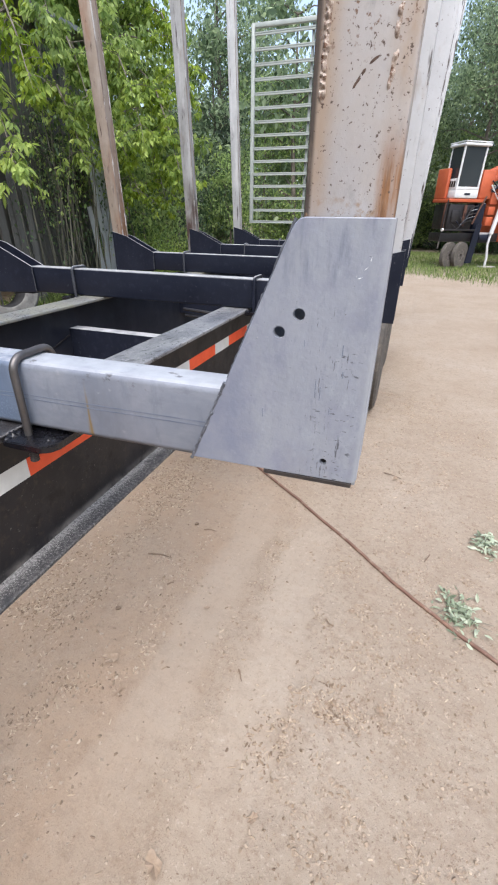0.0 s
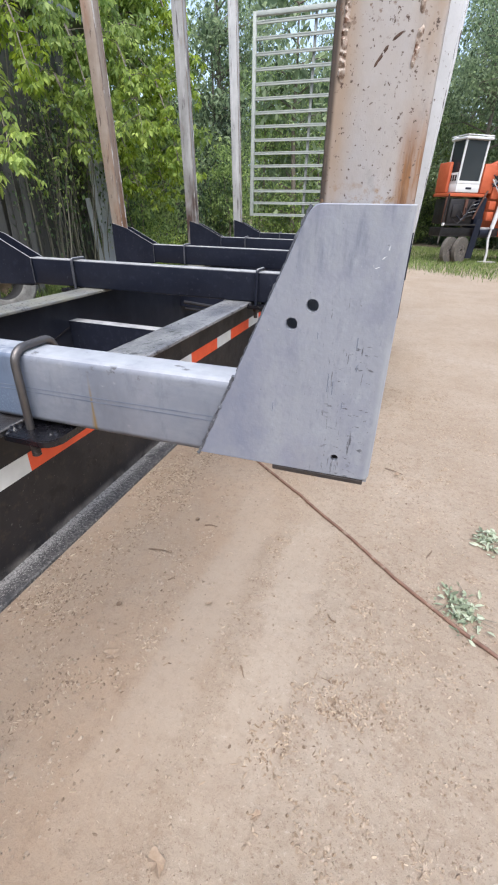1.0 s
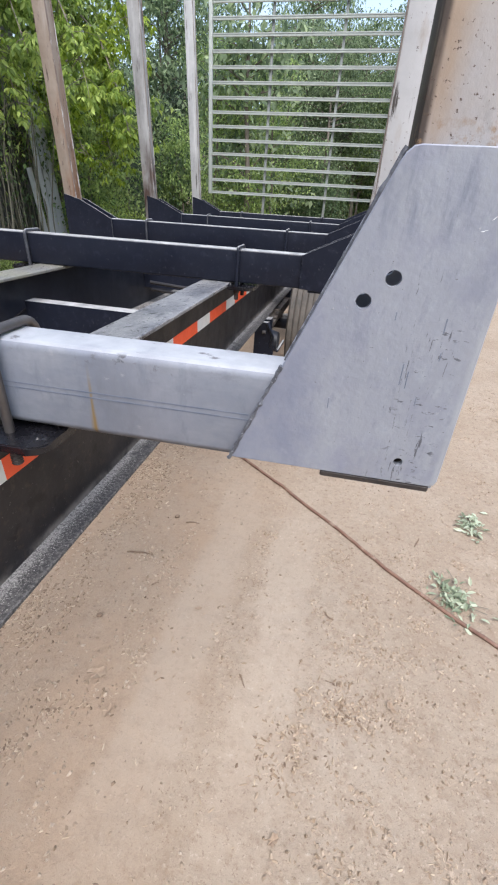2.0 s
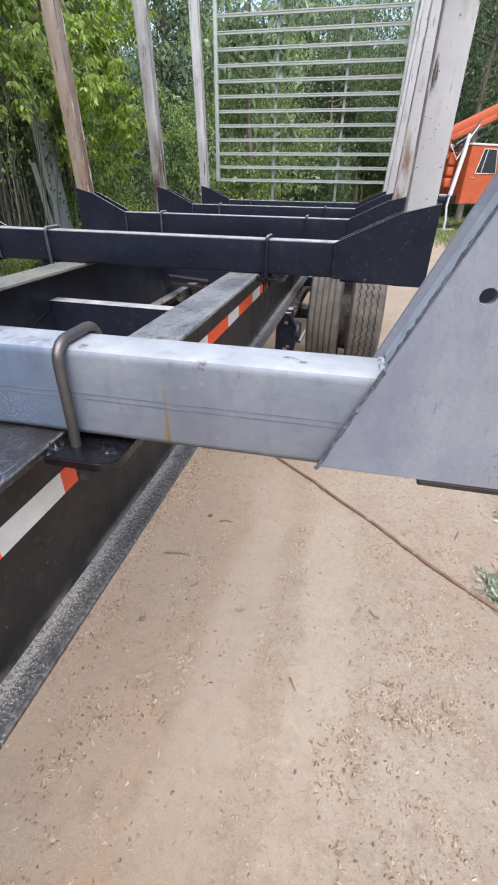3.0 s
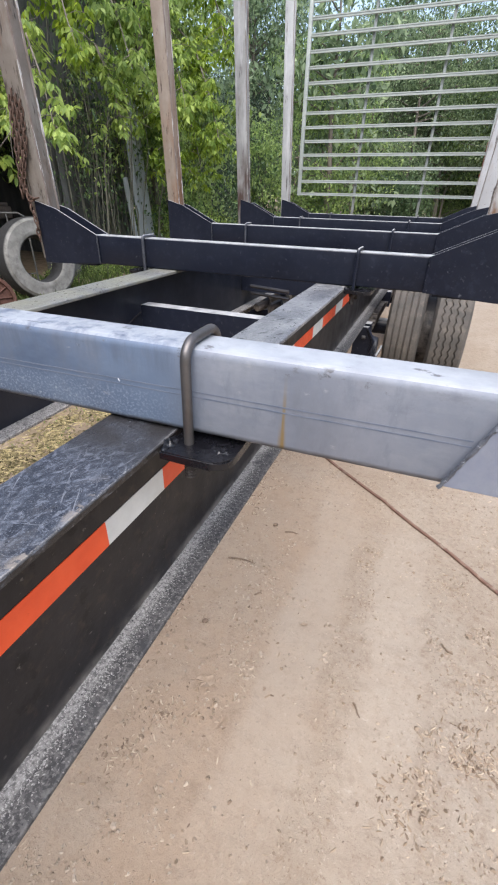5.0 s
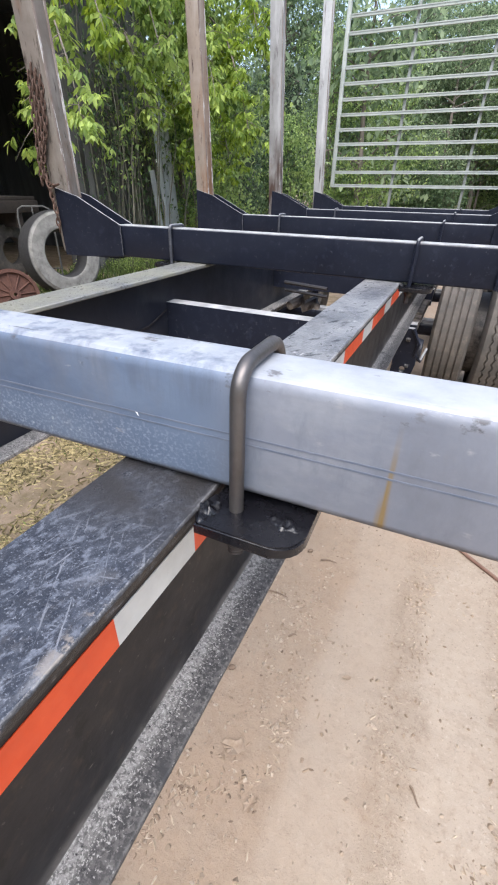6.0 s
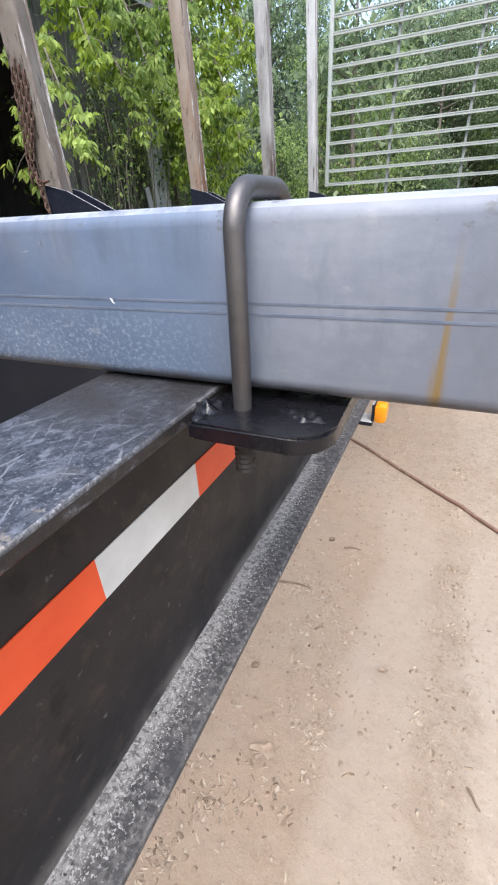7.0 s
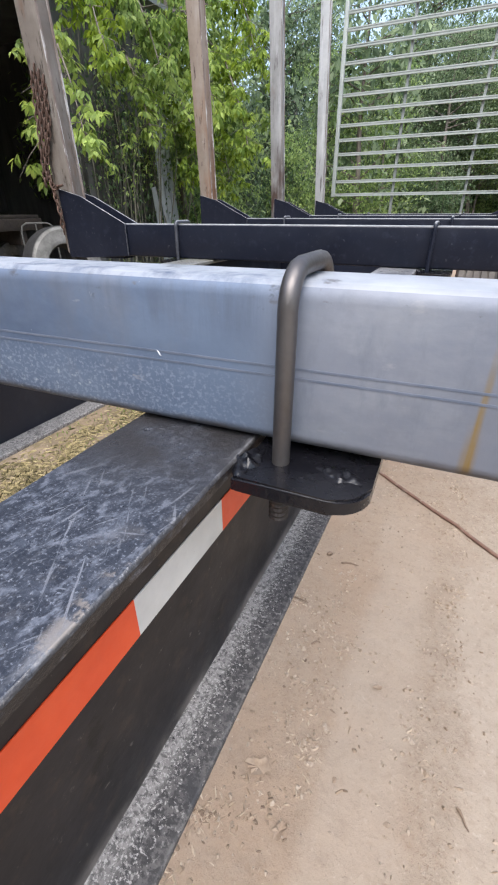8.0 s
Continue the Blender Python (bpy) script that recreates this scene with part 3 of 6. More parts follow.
def prism(outline, y0, y1, holes=(), bevel=0.0):
    """An upright plate: an outline in x and z, from y0 to y1, with holes (x, z, radius) through it."""
    bm = bmesh.new()
    loops = [list(outline)]
    for hx, hz, hr in holes:
        loops.append([(hx + hr * math.cos(k * math.tau / 24), hz + hr * math.sin(k * math.tau / 24)) for k in range(24)])
    sides = []
    for y in (y0, y1):
        edges, rings = [], []
        for loop in loops:
            vs = [bm.verts.new((x, y, z)) for x, z in loop]
            rings.append(vs)
            edges += [bm.edges.new((vs[k], vs[(k + 1) % len(vs)])) for k in range(len(vs))]
        bmesh.ops.triangle_fill(bm, edges=edges, use_beauty=True, use_dissolve=False)
        sides.append(rings)
    for a, b in zip(*sides):
        for k in range(len(a)):
            n = (k + 1) % len(a)
            bm.faces.new((a[k], a[n], b[n], b[k]))
    if bevel:
        bmesh.ops.recalc_face_normals(bm, faces=bm.faces)
        rim = [e for e in bm.edges if len(e.link_faces) == 2 and e.calc_face_angle() > 1.0 and e.calc_length() > 0.004 and abs(e.verts[0].co.y - e.verts[1].co.y) < 1e-6]
        bmesh.ops.bevel(bm, geom=rim, offset=bevel, segments=1, affect="EDGES")
    return bm


def sweep(points, radius, segments=10, bm=None, closed=False):
    """A round rod along points; radius is a number or one for each point."""
    bm = bm or bmesh.new()
    pts = [Vector(p) for p in points]
    n = len(pts)
    radii = radius if isinstance(radius, (list, tuple)) else [radius] * n
    rings, side = [], None
    for k, p in enumerate(pts):
        a = pts[k - 1] if (k or closed) else p
        b = pts[(k + 1) % n] if (k < n - 1 or closed) else p
        d = (b - a).normalized()
        if side is None:
            side = d.orthogonal().normalized()
        side = (side - d * side.dot(d)).normalized()
        up = d.cross(side)
        rings.append([bm.verts.new(p + radii[k] * (math.cos(q) * side + math.sin(q) * up)) for q in (j * math.tau / segments for j in range(segments))])
    for k in range(n if closed else n - 1):
        a, b = rings[k], rings[(k + 1) % n]
        for j in range(segments):
            i = (j + 1) % segments
            bm.faces.new((a[j], a[i], b[i], b[j]))
    if not closed:
        bm.faces.new(rings[0][::-1])
        bm.faces.new(rings[-1])
    return bm


def lathe(profile, axis_point, segments=40, bm=None):
    """A ring turned round an axis along x: the profile is a closed loop of (x, radius)."""
    bm = bm or bmesh.new()
    cx, cy, cz = axis_point
    rings = []
    for k in range(segments):
        a = k * math.tau / segments
        rings.append([bm.verts.new((cx + x, cy + r * math.cos(a), cz + r * math.sin(a))) for x, r in profile])
    m = len(profile)
    for k in range(segments):
        a, b = rings[k], rings[(k + 1) % segments]
        for j in range(m):
            i = (j + 1) % m
            bm.faces.new((a[j], a[i], b[i], b[j]))
    return bm


def bead_lumps(a, b, radius, rng, jitter=0.001, step=0.9):
    """A run of overlapping lumps of weld metal from a to b."""
    a, b = Vector(a), Vector(b)
    bm = bmesh.new()
    n = max(3, int((b - a).length / (radius * step)))
    for k in range(n + 1):
        p = a.lerp(b, k / n) + Vector([rng.uniform(-jitter, jitter) for _ in range(3)])
        q = radius * rng.uniform(0.55, 1.25)
        m = Matrix.Translation(p) @ Euler((rng.uniform(0, 3), rng.uniform(0, 3), 0)).to_matrix().to_4x4() @ Matrix.Diagonal((q, q * rng.uniform(0.6, 1.0), q * rng.uniform(0.7, 1.3), 1))
        bmesh.ops.create_icosphere(bm, subdivisions=2, radius=1, matrix=m)
    return bm


def rough_bead(a, b, across, up, width, height, rng, seed=0.0, lump=0.006):
    """One lumpy ridge of weld metal or thick paint from a to b, lying on a surface whose normal is up."""
    a, b, across, up = Vector(a), Vector(b), Vector(across).normalized(), Vector(up).normalized()
    n = max(8, int((b - a).length / (lump * 0.35)))
    m = 11
    bm = bmesh.new()
    rows = []
    for k in range(n + 1):
        u = k / n
        p = a.lerp(b, u)
        ends = min(1.0, u * (b - a).length / (2 * width) + 0.15, (1 - u) * (b - a).length / (2 * width) + 0.15)
        row = []
        for j in range(m):
            s = -1 + 2 * j / (m - 1)
            edge = width * (1 + 0.45 * noise.noise(p / (lump * 1.6) + Vector((seed, s, 3)))) * ends
            q = p + across * (s * edge)
            h = math.sqrt(max(0.0, 1 - s * s)) * height * max(0.1, 0.75 + 0.9 * noise.noise(q / lump + Vector((seed, 0, 0))) + 0.25 * noise.noise(q / (lump * 0.5) + Vector((0, seed, 0))))
            row.append(bm.verts.new(q + up * (h * ends - 0.0005)))
        rows.append(row)
    for k in range(n):
        for j in range(m - 1):
            bm.faces.new((rows[k][j], rows[k][j + 1], rows[k + 1][j + 1], rows[k + 1][j]))
    return bm


def weld_bead(a, b, radius, rng, jitter=0.0012):
    """A lumpy bead of weld from a to b."""
    a, b = Vector(a), Vector(b)
    n = max(6, int((b - a).length / 0.006))
    pts = [a.lerp(b, k / n) + Vector([rng.uniform(-jitter, jitter) for _ in range(3)]) for k in range(n + 1)]
    return sweep(pts, [radius * rng.uniform(0.65, 1.2) for _ in pts], 7)


# ---- the ground ----
def spread(lo, hi, near_lo, near_hi, fine, coarse):
    near = list(np.arange(near_lo, near_hi, fine))
    left, right, step = [], [], fine
    v = near_lo
    while v > lo:
        step *= coarse
        v -= step
        left.append(v)
    v, step = near[-1], fine
    while v < hi:
        step *= coarse
        v += step
        right.append(v)
    return left[::-1] + near + right


def ground_height(x, y):
    n = noise.noise
    h = 0.010 * n(Vector((x * 1.1, y * 0.8, 0))) + 0.006 * n(Vector((x * 5, y * 4, 3))) + 0.0035 * n(Vector((x * 17, y * 15, 7)))
    if -3 < x < 2 and 0 < y < 5:
        h += 0.0030 * n(Vector((x * 34, y * 34, 1))) + 0.0020 * n(Vector((x * 70, y * 70, 9)))
    far = min(1.0, max(0.0, (math.hypot(x, y - 3) - 9) / 15))
    h += far * 0.12 * n(Vector((x * 0.15, y * 0.15, 11)))
    for lo, hi in TRACKS:
        d = (x - (lo + hi) / 2) / 0.11
        h -= 0.004 * math.exp(-min(d ** 4, 50))
    return h


xs = spread(-150, 150, -2.8, 1.8, 0.019, 1.12)
ys = spread(-80, 320, 0.2, 4.6, 0.019, 1.12)
verts = [(x, y, ground_height(x, y)) for y in ys for x in xs]
nx = len(xs)
faces = [(j * nx + i, j * nx + i + 1, (j + 1) * nx + i + 1, (j + 1) * nx + i) for j in range(len(ys) - 1) for i in range(nx - 1)]
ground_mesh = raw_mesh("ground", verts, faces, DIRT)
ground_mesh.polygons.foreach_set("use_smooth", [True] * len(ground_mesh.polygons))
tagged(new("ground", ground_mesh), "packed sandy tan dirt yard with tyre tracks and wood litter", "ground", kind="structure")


# ---- the trailer ----
CX = -1.11
RAIL = 0.455
FAR_END = 9.6
NEAR_END = -0.9

trailer = thing("log_trailer", pose(0, 0, 0), "black steel log trailer frame with dual tyres standing on dirt", "trailer")


def frame_rail(cx, outer, parent):
    """An I-beam along y; outer is +1 or -1: the side with the reflective film."""
    rail = part("frame_rail", box(cx - 0.0065, cx + 0.0065, NEAR_END, FAR_END, 0.700, 1.083), WEB if outer > 0 else INNER_WEB, parent, "black painted I-beam frame rail", False)
    part("top_flange", box(cx - 0.073, cx + 0.073, NEAR_END, FAR_END, 1.083, 1.098, 0.003, 1), WORN_SHEEN, rail, "scuffed black top flange with scratches")
    part("bottom_flange", box(cx - 0.073, cx + 0.073, NEAR_END, FAR_END, 0.686, 0.700, 0.003, 1), FLANGE, rail, "dusty speckled lower flange")
    return rail


rail_right = frame_rail(CX + RAIL, 1, trailer)
rail_left = frame_rail(CX - RAIL, -1, trailer)

# red and white film along the outer webs: 11 inch red, 7 inch white
y = 1.289 - 0.457 * 4
tape_x = CX + RAIL + 0.0066
red_mesh = mesh_of("red_strip", box(0, 0.0012, 0, 0.279, 0.9235, 0.975), RED)
white_mesh = mesh_of("white_strip", box(0, 0.0012, 0, 0.178, 0.9235, 0.975), WHITE)
while y < FAR_END - 0.5:
    w = part("reflective_strip", white_mesh, None, rail_right, "white reflective strip")
    w.location = (tape_x, y, 0)
    r = part("reflective_strip", red_mesh, None, rail_right, "red-orange reflective strip")
    r.location = (tape_x, y + 0.178, 0)
    y += 0.457

for yc, ztop, deep in ((2.70, 0.965, 0.16), (0.2, 0.965, 0.16), (4.0, 1.02, 0.2), (5.3, 1.02, 0.2), (6.6, 1.02, 0.2), (8.4, 1.02, 0.2)):
    bm = bmesh.new()
    outline = [(yc, ztop - deep), (yc + 0.07, ztop - deep), (yc + 0.07, ztop - deep + 0.008), (yc + 0.008, ztop - deep + 0.008), (yc + 0.008, ztop - 0.008), (yc + 0.07, ztop - 0.008), (yc + 0.07, ztop), (yc, ztop)]
    ends = [[bm.verts.new((x, y2, z2)) for y2, z2 in outline] for x in (CX - RAIL + 0.008, CX + RAIL - 0.008)]
    for k in range(8):
        bm.faces.new((ends[0][k], ends[0][(k + 1) % 8], ends[1][(k + 1) % 8], ends[1][k]))
    for e in ends:
        bm.faces.new(e)
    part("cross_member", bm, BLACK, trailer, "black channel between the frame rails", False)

# the amber side marker on the rail's lower flange
marker = part("side_marker", box(-0.590, -0.548, 2.235, 2.300, 0.672, 0.685, 0.003), BLACK, trailer, "small amber side marker lamp")
part("bracket", box(-0.5535, -0.5475, 2.240, 2.295, 0.6855, 0.740, 0.002), BLACK, marker, "black lamp bracket")
part("lens", box(-0.547, -0.512, 2.242, 2.292, 0.680, 0.735, 0.009), AMBER, marker, "amber plastic lens")

# bits hung and lying about the axles
bm = sweep([(-1.42, 3.98, 0.705), (-1.37, 4.10, 0.73), (-1.33, 4.02, 0.70), (-1.28, 4.16, 0.715), (-1.24, 4.05, 0.705)], [0.03, 0.045, 0.04, 0.045, 0.025], 9)
tagged(part("rag", bm, WEB), "crumpled dark rag lying inside the frame", "rag")
part("air_pipe", sweep([(-1.36, 3.70, 0.915), (-1.08, 3.69, 0.90)], 0.012, 8), WEB, trailer, "dusty dark air pipe")
part("air_pipe", sweep([(-1.36, 3.72, 0.865), (-1.08, 3.71, 0.85)], 0.010, 8), WEB, trailer, "black air pipe")
part("spring_hanger", prism([(-0.640, 0.686), (-0.545, 0.686), (-0.515, 0.60), (-0.50, 0.46), (-0.535, 0.30), (-0.60, 0.27), (-0.645, 0.34)], 3.86, 3.90, ((-0.575, 0.42, 0.020),)), BLACK, trailer, "dirty black spring hanger plate", False)
part("brake_chamber", lathe([(-0.05, 0.02), (-0.05, 0.075), (-0.01, 0.085), (0.01, 0.085), (0.06, 0.07), (0.06, 0.02)], (-0.545, 3.99, 0.52), 22), INNER_WEB, trailer, "dusty dark brake chamber")
part("spring_end", sweep([(-0.60, 3.93, 0.585), (-0.60, 4.2, 0.56), (-0.60, 4.5, 0.58)], 0.030, 8), WEB, trailer, "dirty spring end")
for k, z0 in enumerate((0.38, 0.45, 0.62)):
    part("bolt", lathe([(-0.012, 0.002), (-0.012, 0.012), (0.012, 0.012), (0.012, 0.002)], (-0.53 - 0.02 * k, 3.85, z0), 8), FLANGE, trailer, "dusty bolt head")
part("brake_hose", sweep([(-0.55, 3.85, 0.69), (-0.50, 3.84, 0.60), (-0.52, 3.86, 0.52), (-0.48, 3.95, 0.46), (-0.46, 4.1, 0.5)], 0.010, 8), BLACK, trailer, "black brake hose")
part("cable", sweep([(CX - RAIL + 0.012, 2.2, 0.915), (CX - RAIL + 0.014, 2.4, 0.885), (CX - RAIL + 0.014, 2.55, 0.89), (CX - RAIL + 0.012, 2.69, 0.93)], 0.004, 6), WEB, trailer, "thin black cable")


def tyre_profile(half, r, tread_cuts=4):
    pts = [(-half * 0.80, r * 0.56), (-half, r * 0.72), (-half, r * 0.86), (-half * 0.93, r * 0.965)]
    lands = tread_cuts + 1
    w = 2 * half * 0.88
    for k in range(lands):
        a = -w / 2 + w * k / lands
        b = -w / 2 + w * (k + 1) / lands
        g = 0.006
        pts += [(a + g, r), (b - g, r)]
        if k < lands - 1:
            pts += [(b - g * 0.6, r - 0.014), (b + g * 0.6, r - 0.014)]
    pts += [(half * 0.93, r * 0.965), (half, r * 0.86), (half, r * 0.72), (half * 0.80, r * 0.56)]
    return pts


def zigzag_tyre(half, r, axis_point, segments=112):
    """A tyre whose tread grooves run in zigzags round it."""
    bm = bmesh.new()
    cx, cy, cz = axis_point
    profile = tyre_profile(half, r, 4)
    rings = []
    for k in range(segments):
        a = k * math.tau / segments
        shift = 0.0065 if k % 2 else -0.0065
        ring = []
        for j, (x, q) in enumerate(profile):
            inner = 4 < j < len(profile) - 5
            ring.append(bm.verts.new((cx + x + (shift if inner else 0), cy + q * math.cos(a), cz + q * math.sin(a))))
        rings.append(ring)
    m = len(profile)
    for k in range(segments):
        a, b = rings[k], rings[(k + 1) % segments]
        for j in range(m):
            i = (j + 1) % m
            bm.faces.new((a[j], a[i], b[i], b[j]))
    return bm


for yc in (4.62, 5.90):
    for side in (1, -1):
        for off, blocks in ((0.775, False), (1.085, True)):
            cx = CX + side * off
            wheel = part("wheel", lathe([(-0.10, 0.20), (-0.10, 0.29), (0.10, 0.29), (0.10, 0.20), (0.02, 0.17), (-0.02, 0.17)], (cx, yc, 0.52)), RIM, trailer, "dusty steel wheel")
            bm = zigzag_tyre(0.124, 0.52, (cx, yc, 0.52)) if blocks else lathe(tyre_profile(0.124, 0.52, 4), (cx, yc, 0.52), 72)
            part("tyre", bm, RUBBER, wheel, "dusty zigzag-tread tyre" if blocks else "dusty rib-tread tyre")
    for side in (1, -1):
        part("hub", lathe([(-0.17, 0.05), (-0.17, 0.27), (0.12, 0.30), (0.12, 0.05)], (CX + side * 0.93, yc, 0.52), 36), WEB, trailer, "dark wheel hub and spacer between the dual tyres")
    part("axle", sweep([(CX - 1.05, yc, 0.52), (CX + 1.05, yc, 0.52)], 0.065, 14), BLACK, trailer)
    for side in (1, -1):
        x = CX + side * 0.52
        bm = bmesh.new()
        for k in range(5):
            half = 0.55 - 0.08 * k
            box(x - 0.04, x + 0.04, yc - half, yc + half, 0.60 + 0.014 * k, 0.612 + 0.014 * k, bm=bm)
        part("leaf_spring", bm, WEB, trailer, "dirty leaf spring pack", False)
        part("hanger", prism([(x - 0.045, 0.55), (x + 0.045, 0.55), (x + 0.045, 0.686), (x - 0.045, 0.686)], yc - 0.66, yc - 0.58), BLACK, trailer, "black spring hanger", False)


# ---- the bunks ----
rng = random.Random(3)


def u_bolt_path(depth, z_low, z_top, y_front, r_bend):
    """Front leg up, over the beam, back leg down, in y and z."""
    yb = y_front + depth
    pts = [(0, y_front, z_low), (0, y_front, z_top - r_bend)]
    for k in range(1, 7):
        a = k * math.pi / 12
        pts.append((0, y_front + r_bend * (1 - math.cos(a)), z_top - r_bend + r_bend * math.sin(a)))
    for k in range(0, 7):
        a = math.pi / 2 - k * math.pi / 12
        pts.append((0, yb - r_bend * (1 - math.cos(a)), z_top - r_bend + r_bend * math.sin(a)))
    pts.append((0, yb, z_low))
    return pts


def clamp_plate_mesh(side):
    """A rounded plate welded to the flange's edge; x grows away from the rail."""
    x0, x1, y0, y1, r = 0.0, 0.122, -0.058, 0.160, 0.032
    pts = [(x0, y0)]
    for cx2, cy2, a0 in ((x1 - r, y0 + r, -90), (x1 - r, y1 - r, 0)):
        for k in range(7):
            a = radians(a0 + 15 * k)
            pts.append((cx2 + r * math.cos(a), cy2 + r * math.sin(a)))
    pts.append((x0, y1))
    bm = bmesh.new()
    lo = [bm.verts.new((side * x, y, 1.0750)) for x, y in pts]
    hi = [bm.verts.new((side * x, y, 1.0915)) for x, y in pts]
    bm.faces.new(lo)
    bm.faces.new(hi)
    for k in range(len(pts)):
        n = (k + 1) % len(pts)
        bm.faces.new((lo[k], lo[n], hi[n], hi[k]))
    bmesh.ops.bevel(bm, geom=[e for e in bm.edges if abs(e.verts[0].co.z - e.verts[1].co.z) < 1e-5], offset=0.0025, segments=2, affect="EDGES")
    return bm


def add_clamps(bunk, rod_materials, depth, top=1.264, bend=0.030, rod=0.0085):
    for side, rod_material in zip((1, -1), rod_materials):
        x = side * 0.564
        bolt = part("u_bolt", sweep([(x + 0.012 * max(0.0, p[2] - 1.06), p[1], p[2]) for p in u_bolt_path(depth + 0.032, 1.046, top, -0.016, bend)], rod, 14), rod_material, bunk, "round steel U-bolt over the beam")
        for yy in (-0.016, depth + 0.016):
            nut = lathe([(1.0250, 0.001), (1.0250, 0.0085)] + [(1.027 + 0.0028 * k, 0.0104 - 0.0014 * (k % 2)) for k in range(11)] + [(1.058, 0.0128), (1.0625, 0.0150), (1.0745, 0.0150)], (0, 0, 0), 18)
            nut.transform(Matrix.Translation((x, yy, 0)) @ Matrix.Rotation(radians(-90), 4, "Y"))
            part("nut", nut, BLACK_SCALE, bolt, "brown-black nut on a threaded end", False)
        plate = part("clamp_plate", clamp_plate_mesh(side), CLAMP, bunk, "thick black clamp plate with rounded corners")
        plate.location = (side * 0.531, 0, 0)
        part("weld", rough_bead((side * 0.004, -0.056, 1.0915), (side * 0.003, 0.0, 1.0915), (1, 0, 0), (0, 0, 1), 0.016, 0.0105, rng, 1.0 + side, 0.0075), CLAMP, plate, "lumpy black weld")
        part("paint_lump", rough_bead((side * 0.068, -0.012, 1.0915), (side * 0.116, -0.020, 1.0915), (0, 1, 0), (0, 0, 1), 0.020, 0.0062, rng, 4.0 + side, 0.0055), CLAMP, plate, "glossy lumps of thick black paint")


def stake(bunk, x0, x1, y0, y1, z0, z1, lean, material, label):
    """An upright, leaning outwards by lean over its height, with a lip along its two inner edges."""
    bm = box(x0, x1, y0, y1, z0, z1, 0.006, 2)
    for v in bm.verts:
        v.co.x += lean * (v.co.z - z0) / (z1 - z0)
    return part("stake", bm, material, bunk, label)


def black_bunk(y, materials, labels, left, right_lean, depth=0.085):
    bunk = thing("log_bunk", pose(CX, y, 0), "black painted log bunk with two tall stakes, clamped across rails", "log bunk", "bunks on the trailer")
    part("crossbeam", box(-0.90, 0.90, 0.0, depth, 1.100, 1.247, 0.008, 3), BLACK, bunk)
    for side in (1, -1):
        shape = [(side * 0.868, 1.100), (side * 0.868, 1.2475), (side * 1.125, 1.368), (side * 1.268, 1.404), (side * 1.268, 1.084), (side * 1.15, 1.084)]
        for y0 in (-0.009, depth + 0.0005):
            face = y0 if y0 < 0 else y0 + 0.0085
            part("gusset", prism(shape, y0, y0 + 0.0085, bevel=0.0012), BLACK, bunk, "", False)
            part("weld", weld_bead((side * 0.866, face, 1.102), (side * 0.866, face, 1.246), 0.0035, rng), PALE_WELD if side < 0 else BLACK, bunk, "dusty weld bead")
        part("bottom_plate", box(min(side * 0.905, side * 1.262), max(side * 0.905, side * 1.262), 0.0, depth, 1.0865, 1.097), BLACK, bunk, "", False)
        lean = -0.10 if side < 0 else right_lean
        inner, outer = left if side < 0 else (1.137, 1.262 if right_lean > 0.02 else 1.248)
        a, b = sorted((side * inner, side * outer))
        up = stake(bunk, a, b, 0.004, depth - 0.005, 1.10, 4.05, lean, materials[0 if side < 0 else 1], labels[0 if side < 0 else 1])
        e = side * inner
        lip = box(min(e, e - side * 0.003), max(e, e - side * 0.003), 0.0, 0.014, 1.36, 4.05, 0.001, 1)
        box(min(e, e - side * 0.003), max(e, e - side * 0.003), depth - 0.016, depth - 0.002, 1.36, 4.05, 0.001, 1, lip)
        for v in lip.verts:
            v.co.x += lean * (v.co.z - 1.10) / 2.95 + rng.uniform(-0.001, 0.001)
        part("edge_lip", lip, LIP, up, "pale flaking edge lip", False)
    add_clamps(bunk, (BLACK, PALE_WELD), depth, 1.256, 0.018, 0.0075)
    return bunk


black_bunk(2.950, (STAKE_OLD, STAKE_FLAKE), ("weathered brown-grey stake with peeling paint", "white stake with flaking paint"), (1.172, 1.295), 0.0)
black_bunk(4.355, (STAKE_RUST, STAKE_FOOT), ("rust-stained weathered stake", "white flaking stake with a rusty foot"), (1.160, 1.262), 0.10)
black_bunk(5.880, (STAKE_GREY, STAKE_FLAKE), ("grey stake with flaking paint", "white stake with flaking paint"), (1.178, 1.300), 0.13)
black_bunk(7.340, (STAKE_PALE, STAKE_FLAKE), ("pale grey stake with flaking paint", "white stake with flaking paint"), (1.165, 1.275), 0.15)

# the new bunk of bare steel nearest the trailer's end
bunk = thing("log_bunk", pose(CX, 1.408, 0, 0, 0, 1.6), "new bare steel log bunk with rust-stained pale stake", "log bunk", "bunks on the trailer")
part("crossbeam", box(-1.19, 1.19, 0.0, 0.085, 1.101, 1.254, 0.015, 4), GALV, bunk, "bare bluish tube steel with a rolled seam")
for z0 in (1.1705, 1.1795):
    part("seam", box(-0.97, 0.985, -0.0004, 0.0, z0, z0 + 0.0022), SEAM, bunk, "rolled seam line", False)
plate_shape = [(0.961, 1.1080), (1.1345, 1.509), (1.139, 1.517), (1.146, 1.5235), (1.154, 1.525), (1.274, 1.525), (1.274, 1.1195), (1.2715, 1.1125), (1.264, 1.1090)]
mirror = [(-x, z) for x, z in plate_shape]
